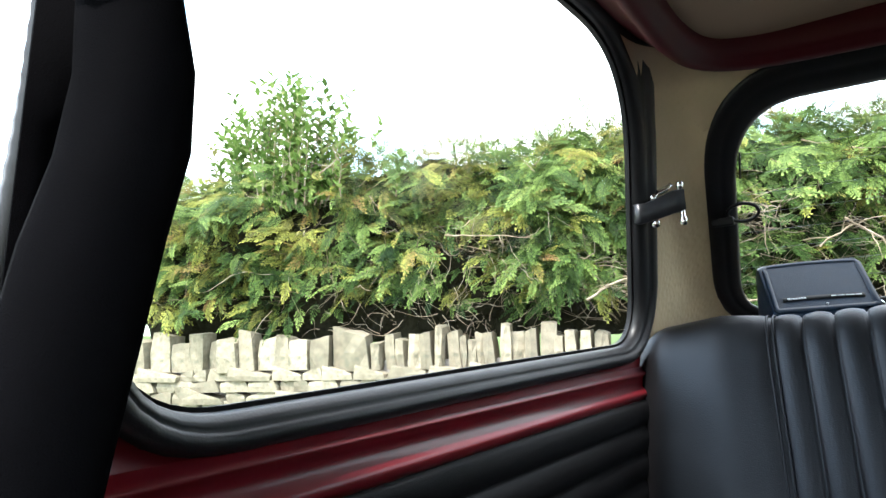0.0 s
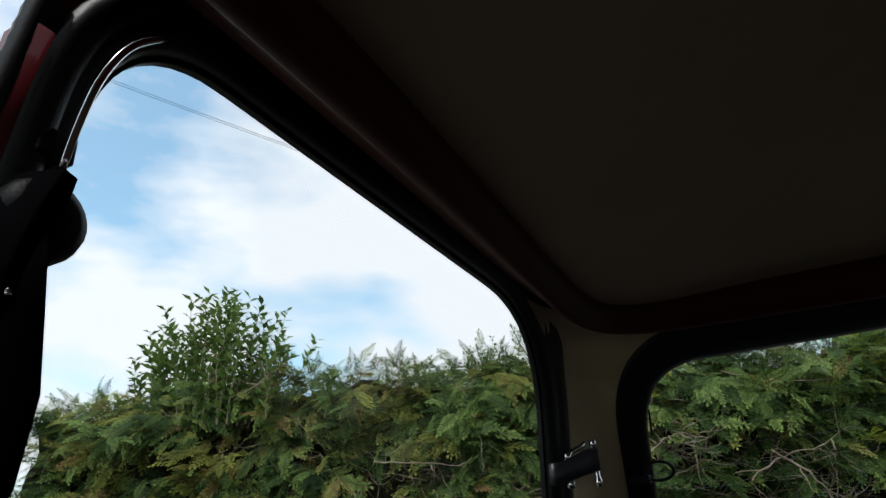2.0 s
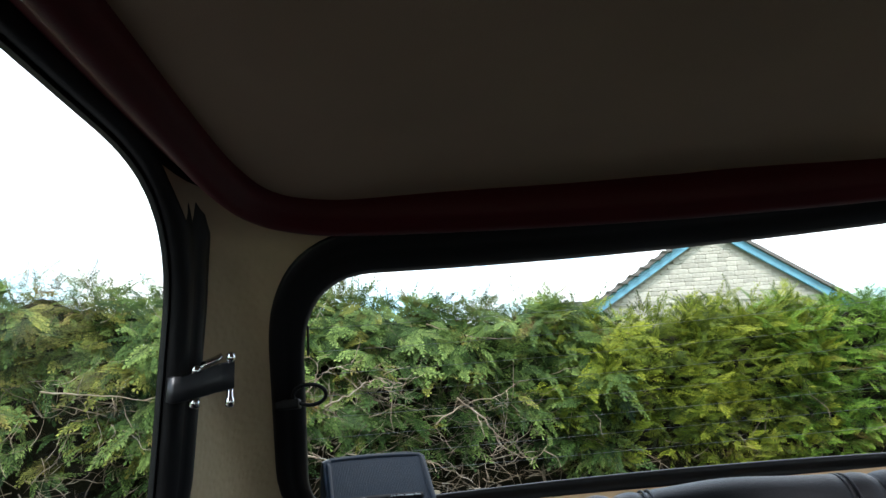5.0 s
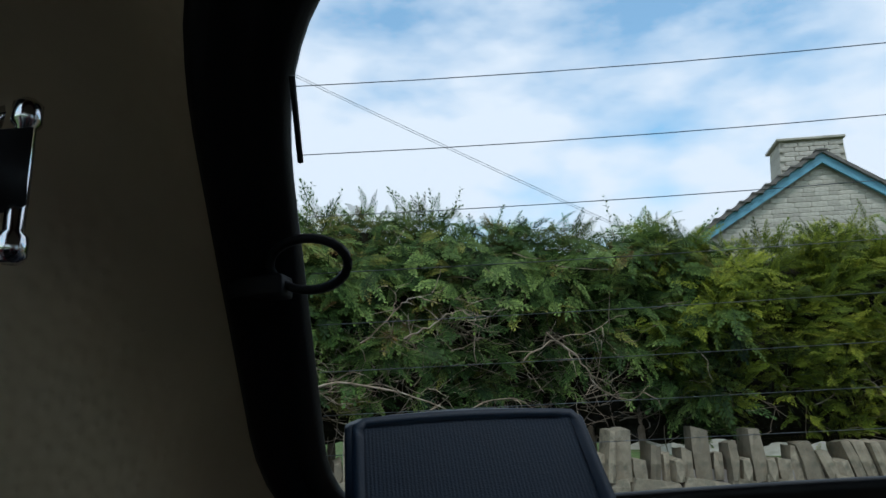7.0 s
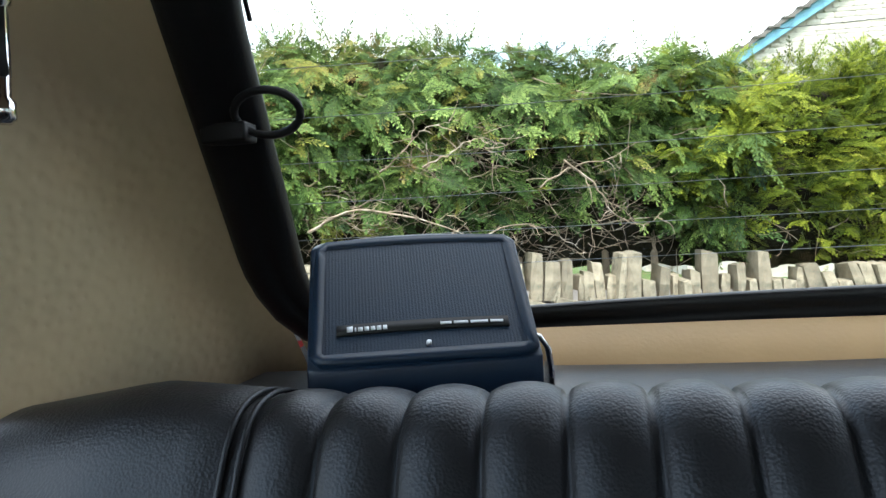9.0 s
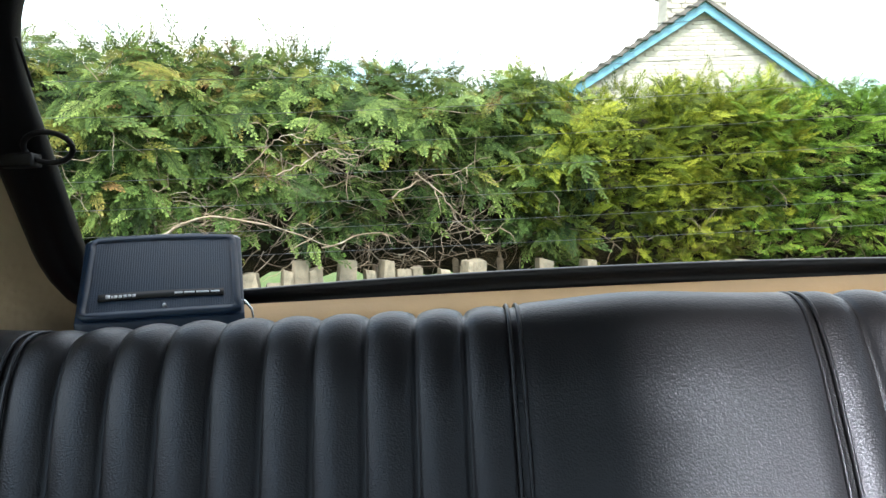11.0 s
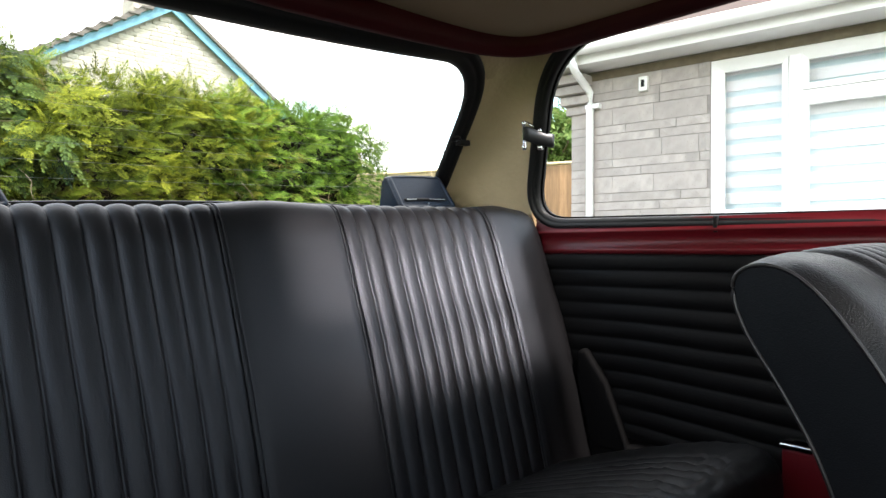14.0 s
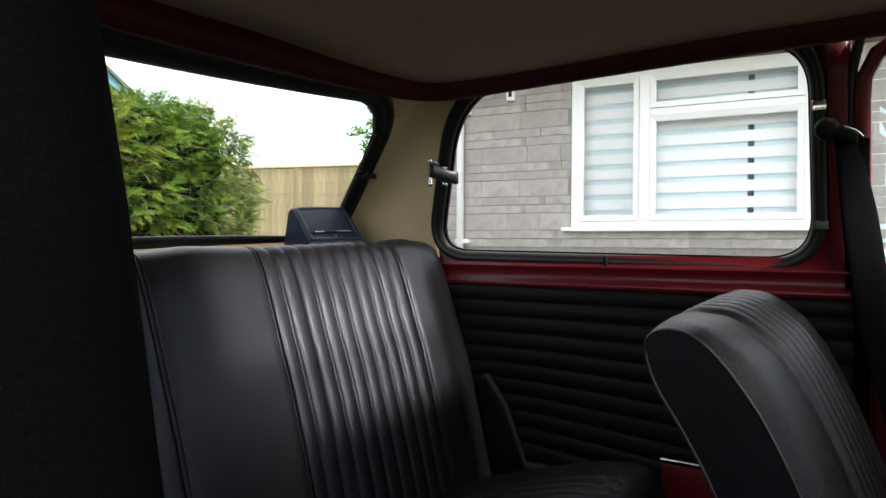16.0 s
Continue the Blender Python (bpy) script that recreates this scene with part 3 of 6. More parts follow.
# cant rail all round the headlining
half = [(0.482, -1.45, 1.235), (0.480, -1.0, 1.247), (0.477, -0.6, 1.250), (0.482, -0.25, 1.249), (0.480, -0.145, 1.247), (0.465, -0.080, 1.246), (0.425, -0.038, 1.247), (0.355, -0.012, 1.250), (0.18, 0.014, 1.253), (0.0, 0.024, 1.254)]
path = spline(half, 6)
path = [Vector((-p.x, p.y, p.z)) for p in path][:-1] + path[::-1]
path = [Vector((p.x, p.y, p.z - 0.03 * p.x)) for p in path]
rail_loops = []
for i, p in enumerate(path):
    a, b = path[max(0, i - 1)], path[min(len(path) - 1, i + 1)]
    d = (b - a).normalized()
    out = d.cross(Vector((0, 0, 1))).normalized()
    if out.y < 0 and abs(p.x) < 0.3 or out.x * p.x < 0 and abs(p.x) >= 0.3:
        out = -out
    rail_loops.append([p + out * u + Vector((0, 0, w)) for u, w in ((-0.016, 0.018), (-0.015, 0.005), (-0.010, -0.002), (-0.005, -0.003), (-0.002, -0.008), (0.006, -0.011), (0.014, -0.009), (0.020, -0.002), (0.026, 0.012), (0.062, 0.040), (0.062, 0.05), (-0.012, 0.05))])
part("cant_rail", loft(rail_loops), SHADED_RED, car, "dark red rail along the roof edge")

# headlining
rows = []
for i in range(41):
    y = -1.5 + 1.54 * i / 40
    row = []
    for j in range(41):
        x = -0.50 + 1.0 * j / 40
        z = 1.262 - 0.03 * x + 0.035 * (1 - (x / 0.5) ** 2) - 0.006 * max(0, (y + 0.25) / 0.3)
        z += 0.0035 * noise.noise((x * 5, y * 4, 0.3)) + 0.0022 * math.sin(14 * (x + 0.55) + 10 * y) * math.exp(-((abs(x) - 0.42) / 0.08) ** 2 - ((y + 0.22) / 0.12) ** 2) * 2
        row.append((x, y, z))
    rows.append(row)
part("headlining", loft(rows, closed=False), HEADLINING, car, "cream cloth headlining with slight creases")
part("roof", loft([[(x, y, 1.332 + 0.045 * (1 - (x / 0.545) ** 2) - 0.05 * max(0, y + 0.25)) for x in [-0.545 + 1.09 * j / 20 for j in range(21)]] for y in [-1.5 + 1.62 * i / 16 for i in range(17)]], closed=False), RED_PAINT, car, "dark red roof")

# parcel shelf, panel under the rear window, boot wall
part("parcel_shelf", loft([[(x, y, z + 0.003 * math.sin(9 * x)) for y, z in ((0.06, 0.88), (0.10, 0.915), (0.14, 0.923), (0.22, 0.925), (0.285 - 0.2 * x * x, 0.923), (0.302 - 0.2 * x * x, 0.916))] for x in [-0.53 + 1.06 * i / 24 for i in range(25)]], closed=False), BLACK_VINYL, car, "black padded parcel shelf")
part("lower_rear_panel", loft([[(x, 0.300 + dy - 0.2 * x * x, z) for dy, z in ((-0.004, 0.912), (0.002, 0.924), (0.010, 0.936), (0.02, 0.946))] for x in [-0.49 + 0.98 * i / 24 for i in range(25)]], closed=False), TAN_PAINT, car, "tan painted panel under the rear window")
part("boot_wall", box(-0.62, 0.62, 0.34, 0.37, 0.25, 0.945), PLASTIC, car)
# painted outer skin behind the boot wall and below the side windows
part("boot_lid", loft([[(x, 0.382 + dy - 0.06 * (x / 0.64) ** 4, z) for dy, z in ((-0.010, 0.935), (0.004, 0.90), (0.022, 0.80), (0.028, 0.62), (0.020, 0.42), (0.0, 0.28))] for x in [-0.64 + 1.28 * i / 16 for i in range(17)]], closed=False), RED_PAINT, car, "dark red boot lid")
for s in (-1, 1):
    part("outer_side", loft([[(s * (x + 0.012 * math.cos(1.6 * (y + 0.2)) - 0.012), y, z) for x, z in ((0.683, 0.895), (0.694, 0.84), (0.702, 0.72), (0.702, 0.55), (0.690, 0.40), (0.680, 0.26))] for y in [-0.78 + 1.15 * i / 16 for i in range(17)]], closed=False), RED_PAINT, car, "dark red outer side panel")
for s in (-1, 1):
    part("wheel_arch", box(min(s * 0.588, s * 0.67), max(s * 0.588, s * 0.67), -0.76, 0.34, 0.25, 0.486), GREY_FELT, car, "black carpeted inner wheel arch", bevel=0.01)
    part("tyre", tube([(s * 0.50, 0.10, 0.215), (s * 0.64, 0.10, 0.215)], 0.22, 24), RUBBER, car)
    part("tyre", tube([(s * 0.50, -1.95, 0.215), (s * 0.64, -1.95, 0.215)], 0.22, 24), RUBBER, car)
part("floor_pan", box(-0.66, 0.66, -1.6, 0.36, 0.20, 0.25), CARPET, car, "black carpeted floor")
part("heel_board", box(-0.60, 0.60, -0.485, -0.465, 0.25, 0.455), RED_PAINT, car, "dark red heel board under the rear seat", bevel=0.004)
BIN_Z = 0.545
for s in (-1, 1):
    # side pocket beside the seat
    bm = bmesh.new()
    pts = [(-0.20, 0.47), (-0.115, 0.47), (-0.085, 0.58), (-0.085, 0.655), (-0.105, 0.66), (-0.15, 0.60)]
    a = [bm.verts.new((s * 0.585, y, z)) for y, z in pts]
    b = [bm.verts.new((s * 0.640, y + 0.02, z)) for y, z in pts]
    bm.faces.new(a)
    bm.faces.new(b[::-1])
    for i in range(len(pts)):
        bm.faces.new((a[i], b[i], b[(i + 1) % len(pts)], a[(i + 1) % len(pts)]))
    part("side_pocket", bm, GREY_FELT, car, "dark grey board of the side pocket", bevel=0.008)
    side_bin = part("side_bin", box(min(s * 0.585, s * 0.61), max(s * 0.585, s * 0.61), -0.76, -0.470, 0.25, BIN_Z), RED_PAINT, car, "dark red side bin below the trim panel", bevel=0.004)
    part("bin_strip", box(min(s * 0.580, s * 0.616), max(s * 0.580, s * 0.616), -0.76, -0.468, BIN_Z + 0.001, BIN_Z + 0.010), CHROME, side_bin, "bright strip along the side bin", bevel=0.003)
    part("pocket_rail", tube([(s * 0.56, -0.222, 0.472), (s * 0.59, -0.226, 0.473), (s * 0.62, -0.23, 0.474)], 0.004, 8), RED_PAINT, car, "red edge of the side pocket")
    part("sill", box(min(s * 0.56, s * 0.66), max(s * 0.56, s * 0.66), -1.6, -0.76, 0.2, 0.33), RED_PAINT, car, bevel=0.01)
    part("windscreen_pillar", tube([(s * 0.60, -1.62, 0.84), (s * 0.55, -1.52, 1.05), (s * 0.50, -1.44, 1.26)], 0.028, 8), RED_PAINT, car)
part("dashboard", loft([[(x, y, z) for y, z in ((-1.62, 0.25), (-1.50, 0.60), (-1.40, 0.66), (-1.38, 0.72), (-1.44, 0.80), (-1.62, 0.82))] for x in [-0.63 + 1.26 * i / 8 for i in range(9)]], closed=False), BLACK_VINYL, car)
part("bonnet", loft([[(x, y, z - 0.12 * (x / 0.6) ** 4) for y, z in ((-1.60, 0.80), (-1.9, 0.79), (-2.25, 0.70), (-2.36, 0.55), (-2.36, 0.22))] for x in [-0.64 + 1.28 * i / 12 for i in range(13)]], closed=False), RED_PAINT, car, "dark red bonnet")
part("windscreen_header", tube([(-0.50, -1.45, 1.262), (0, -1.49, 1.285), (0.50, -1.45, 1.262)], 0.03, 8), RED_PAINT, car)
ws = part("windscreen", loft([[(x, -1.60 + 0.15 * f - 0.10 * (1 - (x / 0.58) ** 2), 0.85 + 0.40 * f) for f in (0, 0.33, 0.66, 1)] for x in [(-0.58 + 1.16 * i / 12) for i in range(13)]], closed=False), SCREEN_GLASS, car, "curved windscreen glass")
# closed passenger door
door = part("passenger_door", loft([[(side_x(-1.2, 0.9) + 0.012 - d, y, z) for d, z in ((0.0, 0.30), (0.012, 0.32), (0.012, 0.80), (0.02, 0.84), (0.02, 0.885), (0.0, 0.895), (-0.02, 0.895))] for y in [-1.60 + 0.832 * i / 8 for i in range(9)]], closed=False), RED_PAINT, car, "closed dark red passenger door")
DOOR = resample(rounded([(-1.52, 0.905), (-0.783, 0.905), (-0.783, 1.236), (-1.42, 1.236)], [0.03, 0.03, 0.07, 0.05]), 64)
part("door_frame", loft([on_side(1, DOOR, 0.0), on_side(1, grown(DOOR, 0.006), 0.008), on_side(1, grown(DOOR, 0.020), 0.008), on_side(1, grown(DOOR, 0.024), -0.02), on_side(1, DOOR, -0.02), on_side(1, DOOR, 0.0)]), RED_PAINT, door, "dark red window frame of the door")
bm = bmesh.new()
bm.faces.new([bm.verts.new(v) for v in on_side(1, grown(DOOR, 0.002), -0.01)])
pane = part("door_glass", bm, GLASS, door, "clear door glass", smooth=False)
pane.visible_shadow = False
# driver's door, standing open on its front hinge
# out of view; added half open to hold back sky light from the seats
DW = Vector((-0.62, 0.785, 0))
dh = Vector((-0.655, -1.58, 0))
part("driver_door", loft([[dh + DW * (0.8 * i / 8) + Vector((-d * 0.785, -d * 0.62, z)) for d, z in ((0.0, 0.30), (-0.012, 0.32), (-0.012, 0.80), (-0.02, 0.84), (-0.02, 0.885), (0.0, 0.895), (0.03, 0.89), (0.04, 0.6), (0.02, 0.30))] for i in range(9)], caps=True), RED_PAINT, car, "dark red driver's door standing open")
part("door_shut_face", box(0.640, 0.652, -0.90, -0.790, 0.30, 0.905), RED_PAINT, car, "dark red lower door shut", bevel=0.004)
striker = part("striker_plate", box(0.628, 0.640, -0.800, -0.778, 0.77, 0.84), PLASTIC, car, "black striker plate on the door pillar", bevel=0.002)
for z in (0.785, 0.828):
    part("screw", tube([(0.627, -0.789, z), (0.619, -0.789, z), (0.617, -0.789, z)], 0.006, 10), CHROME, striker)


# ---- rear seat ----
SEAT_PROFILE = spline([(0.135, 0.900), (0.110, 0.935), (0.080, 0.949), (0.050, 0.944), (0.030, 0.915), (0.012, 0.868), (-0.008, 0.805), (-0.033, 0.73), (-0.055, 0.65), (-0.075, 0.57), (-0.098, 0.47), (-0.118, 0.395)], 5)


def flute(x, banks, rolls, h):
    """Height of the stitched rolls of a seat cover at x."""
    for a, b in banks:
        if a <= x <= b:
            f = (x - a) / (b - a) * rolls
            dip = h * (abs(math.sin(math.pi * f)) ** 0.46) - h
            return max(dip, -0.4 * h) if f < 0.3 or f > rolls - 0.3 else dip
    return 0.0


BANKS = [(-0.447, -0.092), (0.112, 0.452)]
xs = sorted(set([round(-0.632 + 0.0125 * i, 4) for i in range(102)] + [round(a + (b - a) * k / 160, 5) for a, b in BANKS for k in range(161)]))


def backrest_point(x, i, dn):
    p = SEAT_PROFILE[i]
    a, b = SEAT_PROFILE[max(0, i - 1)], SEAT_PROFILE[min(len(SEAT_PROFILE) - 1, i + 1)]
    t = (b - a).normalized()
    nrm = Vector((t.y, -t.x))
    if nrm.y < 0 and i < 12 or nrm.x > 0 and i >= 12:
        nrm = -nrm
    end = max(0.0, (abs(x) - 0.575) / 0.06)
    d = dn - 0.05 * end * end
    crown = 0.006 * math.exp(-((x - 0.0) / 0.07) ** 2) * min(1.0, max(0.0, (24 - i) / 10))
    bolster = 0.007 * (1 - abs(abs(x) - 0.51) / 0.065) if 0.447 < abs(x) < 0.575 else 0.0
    d += crown + max(0, bolster)
    y, z = p.x + nrm.x * d, p.y + nrm.y * d
    z -= 0.010 * (abs(x) / 0.6) ** 4
    y -= 0.016 * (abs(x) / 0.6) ** 2 * min(1, i / 20)
    shift = 0.05 * max(0.0, 0.95 - z) * min(1.0, max(0.0, (-0.092 - x) / 0.355))
    return (x + shift * (1 if x > -0.5 else max(0.0, 1 - (-0.5 - x) / 0.1)), y, z)


seat = thing("rear_seat", (0, -0.25, 0.25), "black vinyl rear bench seat with stitched flutes and plain centre", "seat", m=CAR)
rows = []
for i in range(len(SEAT_PROFILE)):
    rows.append([backrest_point(x, i, flute(x, BANKS, 10, 0.0055 + 0.0025 * min(1, i / 16)) + 0.0012 * noise.noise((x * 9, i * 0.22, 4))) for x in xs])
back = part("backrest", loft(rows, closed=False), SEAT_VINYL, seat, "fluted black vinyl backrest with rolled top")
for x0 in (-0.447, -0.092, 0.112, 0.452):
    for dx in (-0.0035, 0.0035):
        part("seam", tube([backrest_point(x0 + dx, i, -0.0006) for i in range(3, len(SEAT_PROFILE))], 0.0015, 6), SEAT_VINYL, back, "raised double seam")
# cushion: high rolled front edge, falling towards the backrest, narrower in front
CUSHION = spline([(-0.475, 0.440), (-0.502, 0.475), (-0.511, 0.520), (-0.502, 0.556), (-0.475, 0.572), (-0.43, 0.570), (-0.36, 0.552), (-0.27, 0.522), (-0.17, 0.486), (-0.06, 0.440)], 6)
rows = []
for j, p in enumerate(CUSHION):
    v = j / (len(CUSHION) - 1)
    reach = lerp_table([(-0.52, 0.545), (-0.47, 0.556), (-0.30, 0.568), (-0.05, 0.580)], p.x)
    row = []
    for x in xs:
        u = x / 0.632
        e = max(0.0, (abs(u) - 0.86) / 0.14)
        h = flute(x, BANKS, 10, 0.004) if v > 0.45 and abs(u) < 0.86 else 0.0
        crease = 0.0045 * noise.noise((x * 14, v * 34, 1.0)) + 0.003 * noise.noise((x * 40, v * 60, 3.0)) if v > 0.3 else 0.0
        crease *= max(0.2, 1 - abs(v - 0.5) * 2.2)
        row.append((u * reach, p.x + 0.05 * e * e * (v < 0.5), p.y + h + crease - 0.07 * e * e))
    rows.append(row)
cush = part("cushion", loft(rows, closed=False), DULL_VINYL, seat, "creased black vinyl seat cushion")

# ---- front passenger seat ----
fs = thing("front_seat", (0.37, -0.95, 0.25), "black vinyl front passenger seat with piped edges and stitched flutes", "seat", m=CAR)
F_REAR = [(-0.775, 0.33), (-0.725, 0.49), (-0.683, 0.62), (-0.660, 0.685), (-0.628, 0.745), (-0.600, 0.790), (-0.587, 0.825)]
F_TOP = [(-0.589, 0.849), (-0.611, 0.860), (-0.641, 0.853)]
F_FRONT = [(-0.669, 0.828), (-0.696, 0.792), (-0.718, 0.755), (-0.748, 0.69), (-0.785, 0.595), (-0.83, 0.48), (-0.885, 0.36)]
prof = spline(F_REAR + F_TOP + F_FRONT, 4)
FX0, FX1 = 0.155, 0.617
fsx = sorted(set([round(FX0 + 0.467 * k / 30, 4) for k in range(31)] + [round(0.285 + 0.195 * k / 72, 4) for k in range(73)]))


def front_seat_point(x, i):
    n = len(prof)
    p = prof[i]
    t = (prof[min(n - 1, i + 1)] - prof[max(0, i - 1)]).normalized()
    nrm = Vector((t.y, -t.x))
    f = min(1.0, max(0.0, (i / n - 0.36) / 0.18))
    u = (x - FX0) / (FX1 - FX0)
    bulge = math.sqrt(max(0, 1 - abs(2 * u - 1) ** 3.2))
    bul = (0.034 * f * min(1.0, max(0.35, (i / n - 0.45) / 0.2)) + 0.006 * (1 - f)) * bulge
    dip = -0.010 * math.exp(-((x - 0.270) / 0.018) ** 2) - 0.010 * math.exp(-((x - 0.498) / 0.018) ** 2)
    bul += f * (dip + flute(x, [(0.285, 0.480)], 6, 0.010))
    return (x, p.x + nrm.x * bul, p.y + nrm.y * bul - 0.040 * max(0, (u - 0.82) / 0.18) ** 2 * (p.y > 0.6))


bm = loft([[front_seat_point(x, i) for x in fsx] for i in range(len(prof))], closed=False)
fback = part("backrest", bm, FRONT_VINYL, fs, "fluted black vinyl backrest")
for x0, sgn in ((FX0, -1), (FX1, 1)):
    bm = bmesh.new()
    ring = [bm.verts.new(front_seat_point(x0, i)) for i in range(len(prof))]
    nmid = len(ring) // 2
    for i in range(nmid):
        j = len(ring) - 1 - i
        if j - i > 2:
            bm.faces.new((ring[i], ring[i + 1], ring[j - 1], ring[j]))
        elif j - i == 2:
            bm.faces.new((ring[i], ring[i + 1], ring[j]))
    part("side_facing", bm, SIDE_VINYL, fback, "plain black side facing")
    part("piping", tube([Vector(front_seat_point(x0, i)) + Vector((sgn * 0.001, 0, 0)) for i in range(2, len(prof) - 2)], 0.0020, 8), PIPING, fback, "grey-black piping")
part("cushion", loft([[(x, y, z + 0.02 * math.sin(math.pi * (x - FX0) / 0.47)) for y, z in ((-0.82, 0.36), (-0.82, 0.46), (-0.95, 0.475), (-1.25, 0.50), (-1.30, 0.47), (-1.30, 0.36))] for x in fsx], closed=False), FRONT_VINYL, fs, "black vinyl seat cushion")
part("seat_frame", box(0.18, 0.56, -1.25, -0.85, 0.25, 0.37), PLASTIC, fs)


# ---- loudspeakers on the parcel shelf ----
def loudspeaker(origin, turn, label):
    """A wedge-shaped shelf speaker. Its own x runs along the face, y back, z up."""
    sp = new("loudspeaker")
    sp.matrix_basis = CAR @ Matrix.Translation(origin) @ pose(0, 0, 0, 0, 0, turn)
    tagged(sp, label, "loudspeaker", "shelf loudspeakers")
    W = 0.068
    side = [(0.0, 0.0), (0.0, 0.020), (0.064, 0.091), (0.074, 0.093), (0.085, 0.084), (0.112, 0.0)]
    ar = lambda x, k: 0.0035 * (1 - (x / W) ** 2) * (k in (2, 3))
    secs = [-W, -W + 0.003, -W + 0.008, -0.04, -0.02, 0, 0.02, 0.04, W - 0.008, W - 0.003, W]
    loops = []
    for x in secs:
        sh = 0.004 * max(0, (abs(x) - W + 0.008) / 0.008) ** 2
        cy, cz = 0.05, 0.04
        loops.append([(x, y + (cy - y) * sh * 12, z + (cz - z) * sh * 12 * (z > 0) + ar(x, k)) for k, (y, z) in enumerate(side)])
    part("cabinet", loft(loops, caps=True), NAVY_PLASTIC, sp, "charcoal plastic speaker cabinet", bevel=0.0012)
    # face directions
    f = Vector((0, 0.064, 0.071)).normalized()
    nrm = Vector((0, -0.071, 0.064)).normalized()
    o = Vector((0, 0.0, 0.020))

    def on_face(x, h, d):
        return o + Vector((x, 0, 0)) + f * h + nrm * d
    frame_out = [Vector(p) for p in rounded([(-0.066, 0.002), (0.066, 0.002), (0.064, 0.0945), (-0.064, 0.0945)], 0.006)]
    frame_in = grown(resample(frame_out, 48), -0.0065)
    frame_out = resample(frame_out, 48)
    bow = lambda q: q.y + 0.003 * (1 - (q.x / 0.066) ** 2) * (q.y > 0.05)
    rim = part("face_frame", loft([[on_face(q.x, bow(q), d) for q in lp] for lp, d in ((frame_out, -0.002), (frame_out, 0.0045), (frame_in, 0.0045), (frame_in, -0.001))]), NAVY_PLASTIC, sp, "raised frame round the grille")
    grid = [[on_face(-0.060 + 0.120 * k / 120, 0.0075 + 0.083 * q / 2 + 0.003 * (1 - ((k - 60) / 60) ** 2) * (q > 1), 0.0014 + 0.0012 * q + 0.00014 * (k % 2)) for q in range(3)] for k in range(121)]
    part("grille", loft(grid, closed=False), GRILLE_CLOTH, sp, "dark grille with fine upright ribs", smooth=False)
    badge = part("badge_strip", loft([[on_face(x, h + 0.0012 * (1 - (x / 0.05) ** 2), d) for h, d in ((0.0215, 0.002), (0.0215, 0.0036), (0.0285, 0.0036), (0.0285, 0.002))] for x in [-0.051 + 0.102 * k / 16 for k in range(17)]], caps=True), PLASTIC, sp, "black badge strip with silver print")

    def bar(x0, x1, h0, h1):
        bm = bmesh.new()
        vs = [on_face(x, h + 0.0012 * (1 - (x / 0.05) ** 2), d) for d in (0.0034, 0.0042) for x, h in ((x0, h0), (x1, h0), (x1, h1), (x0, h1))]
        v = [bm.verts.new(q) for q in vs]
        for a in ((4, 5, 6, 7), (0, 1, 5, 4), (1, 2, 6, 5), (2, 3, 7, 6), (3, 0, 4, 7)):
            bm.faces.new([v[q] for q in a])
        return bm
    for a, b in ((-0.045, -0.0415), (-0.0405, -0.0395), (-0.0387, -0.0357), (-0.0348, -0.0321), (-0.0312, -0.0285), (-0.0276, -0.0250), (-0.0241, -0.0215)):
        part("maker_mark", bar(a, b, 0.0232, 0.0258 if a > -0.044 else 0.0268), SILVER_PRINT, badge)
    for a, b in ((0.010, 0.0165), (0.018, 0.0265), (0.028, 0.0385), (0.040, 0.0475)):
        part("small_print", bar(a, b, 0.0240, 0.0255), SILVER_PRINT, badge)
    part("face_screw", tube([on_face(0.002, 0.013, 0.002), on_face(0.002, 0.013, 0.0042)], 0.0016, 8), SILVER_PRINT, sp)
    strap = [(0.062, 0.034), (0.070, 0.031), (0.0755, 0.023), (0.077, 0.010), (0.076, -0.004)]
    part("bracket", loft([[(x, 0.012, z), (x, 0.030, z), (x - 0.0016, 0.030, z - 0.0012), (x - 0.0016, 0.012, z - 0.0012)] for x, z in strap], caps=True), CHROME, sp, "bent bright mounting bracket")
    return sp


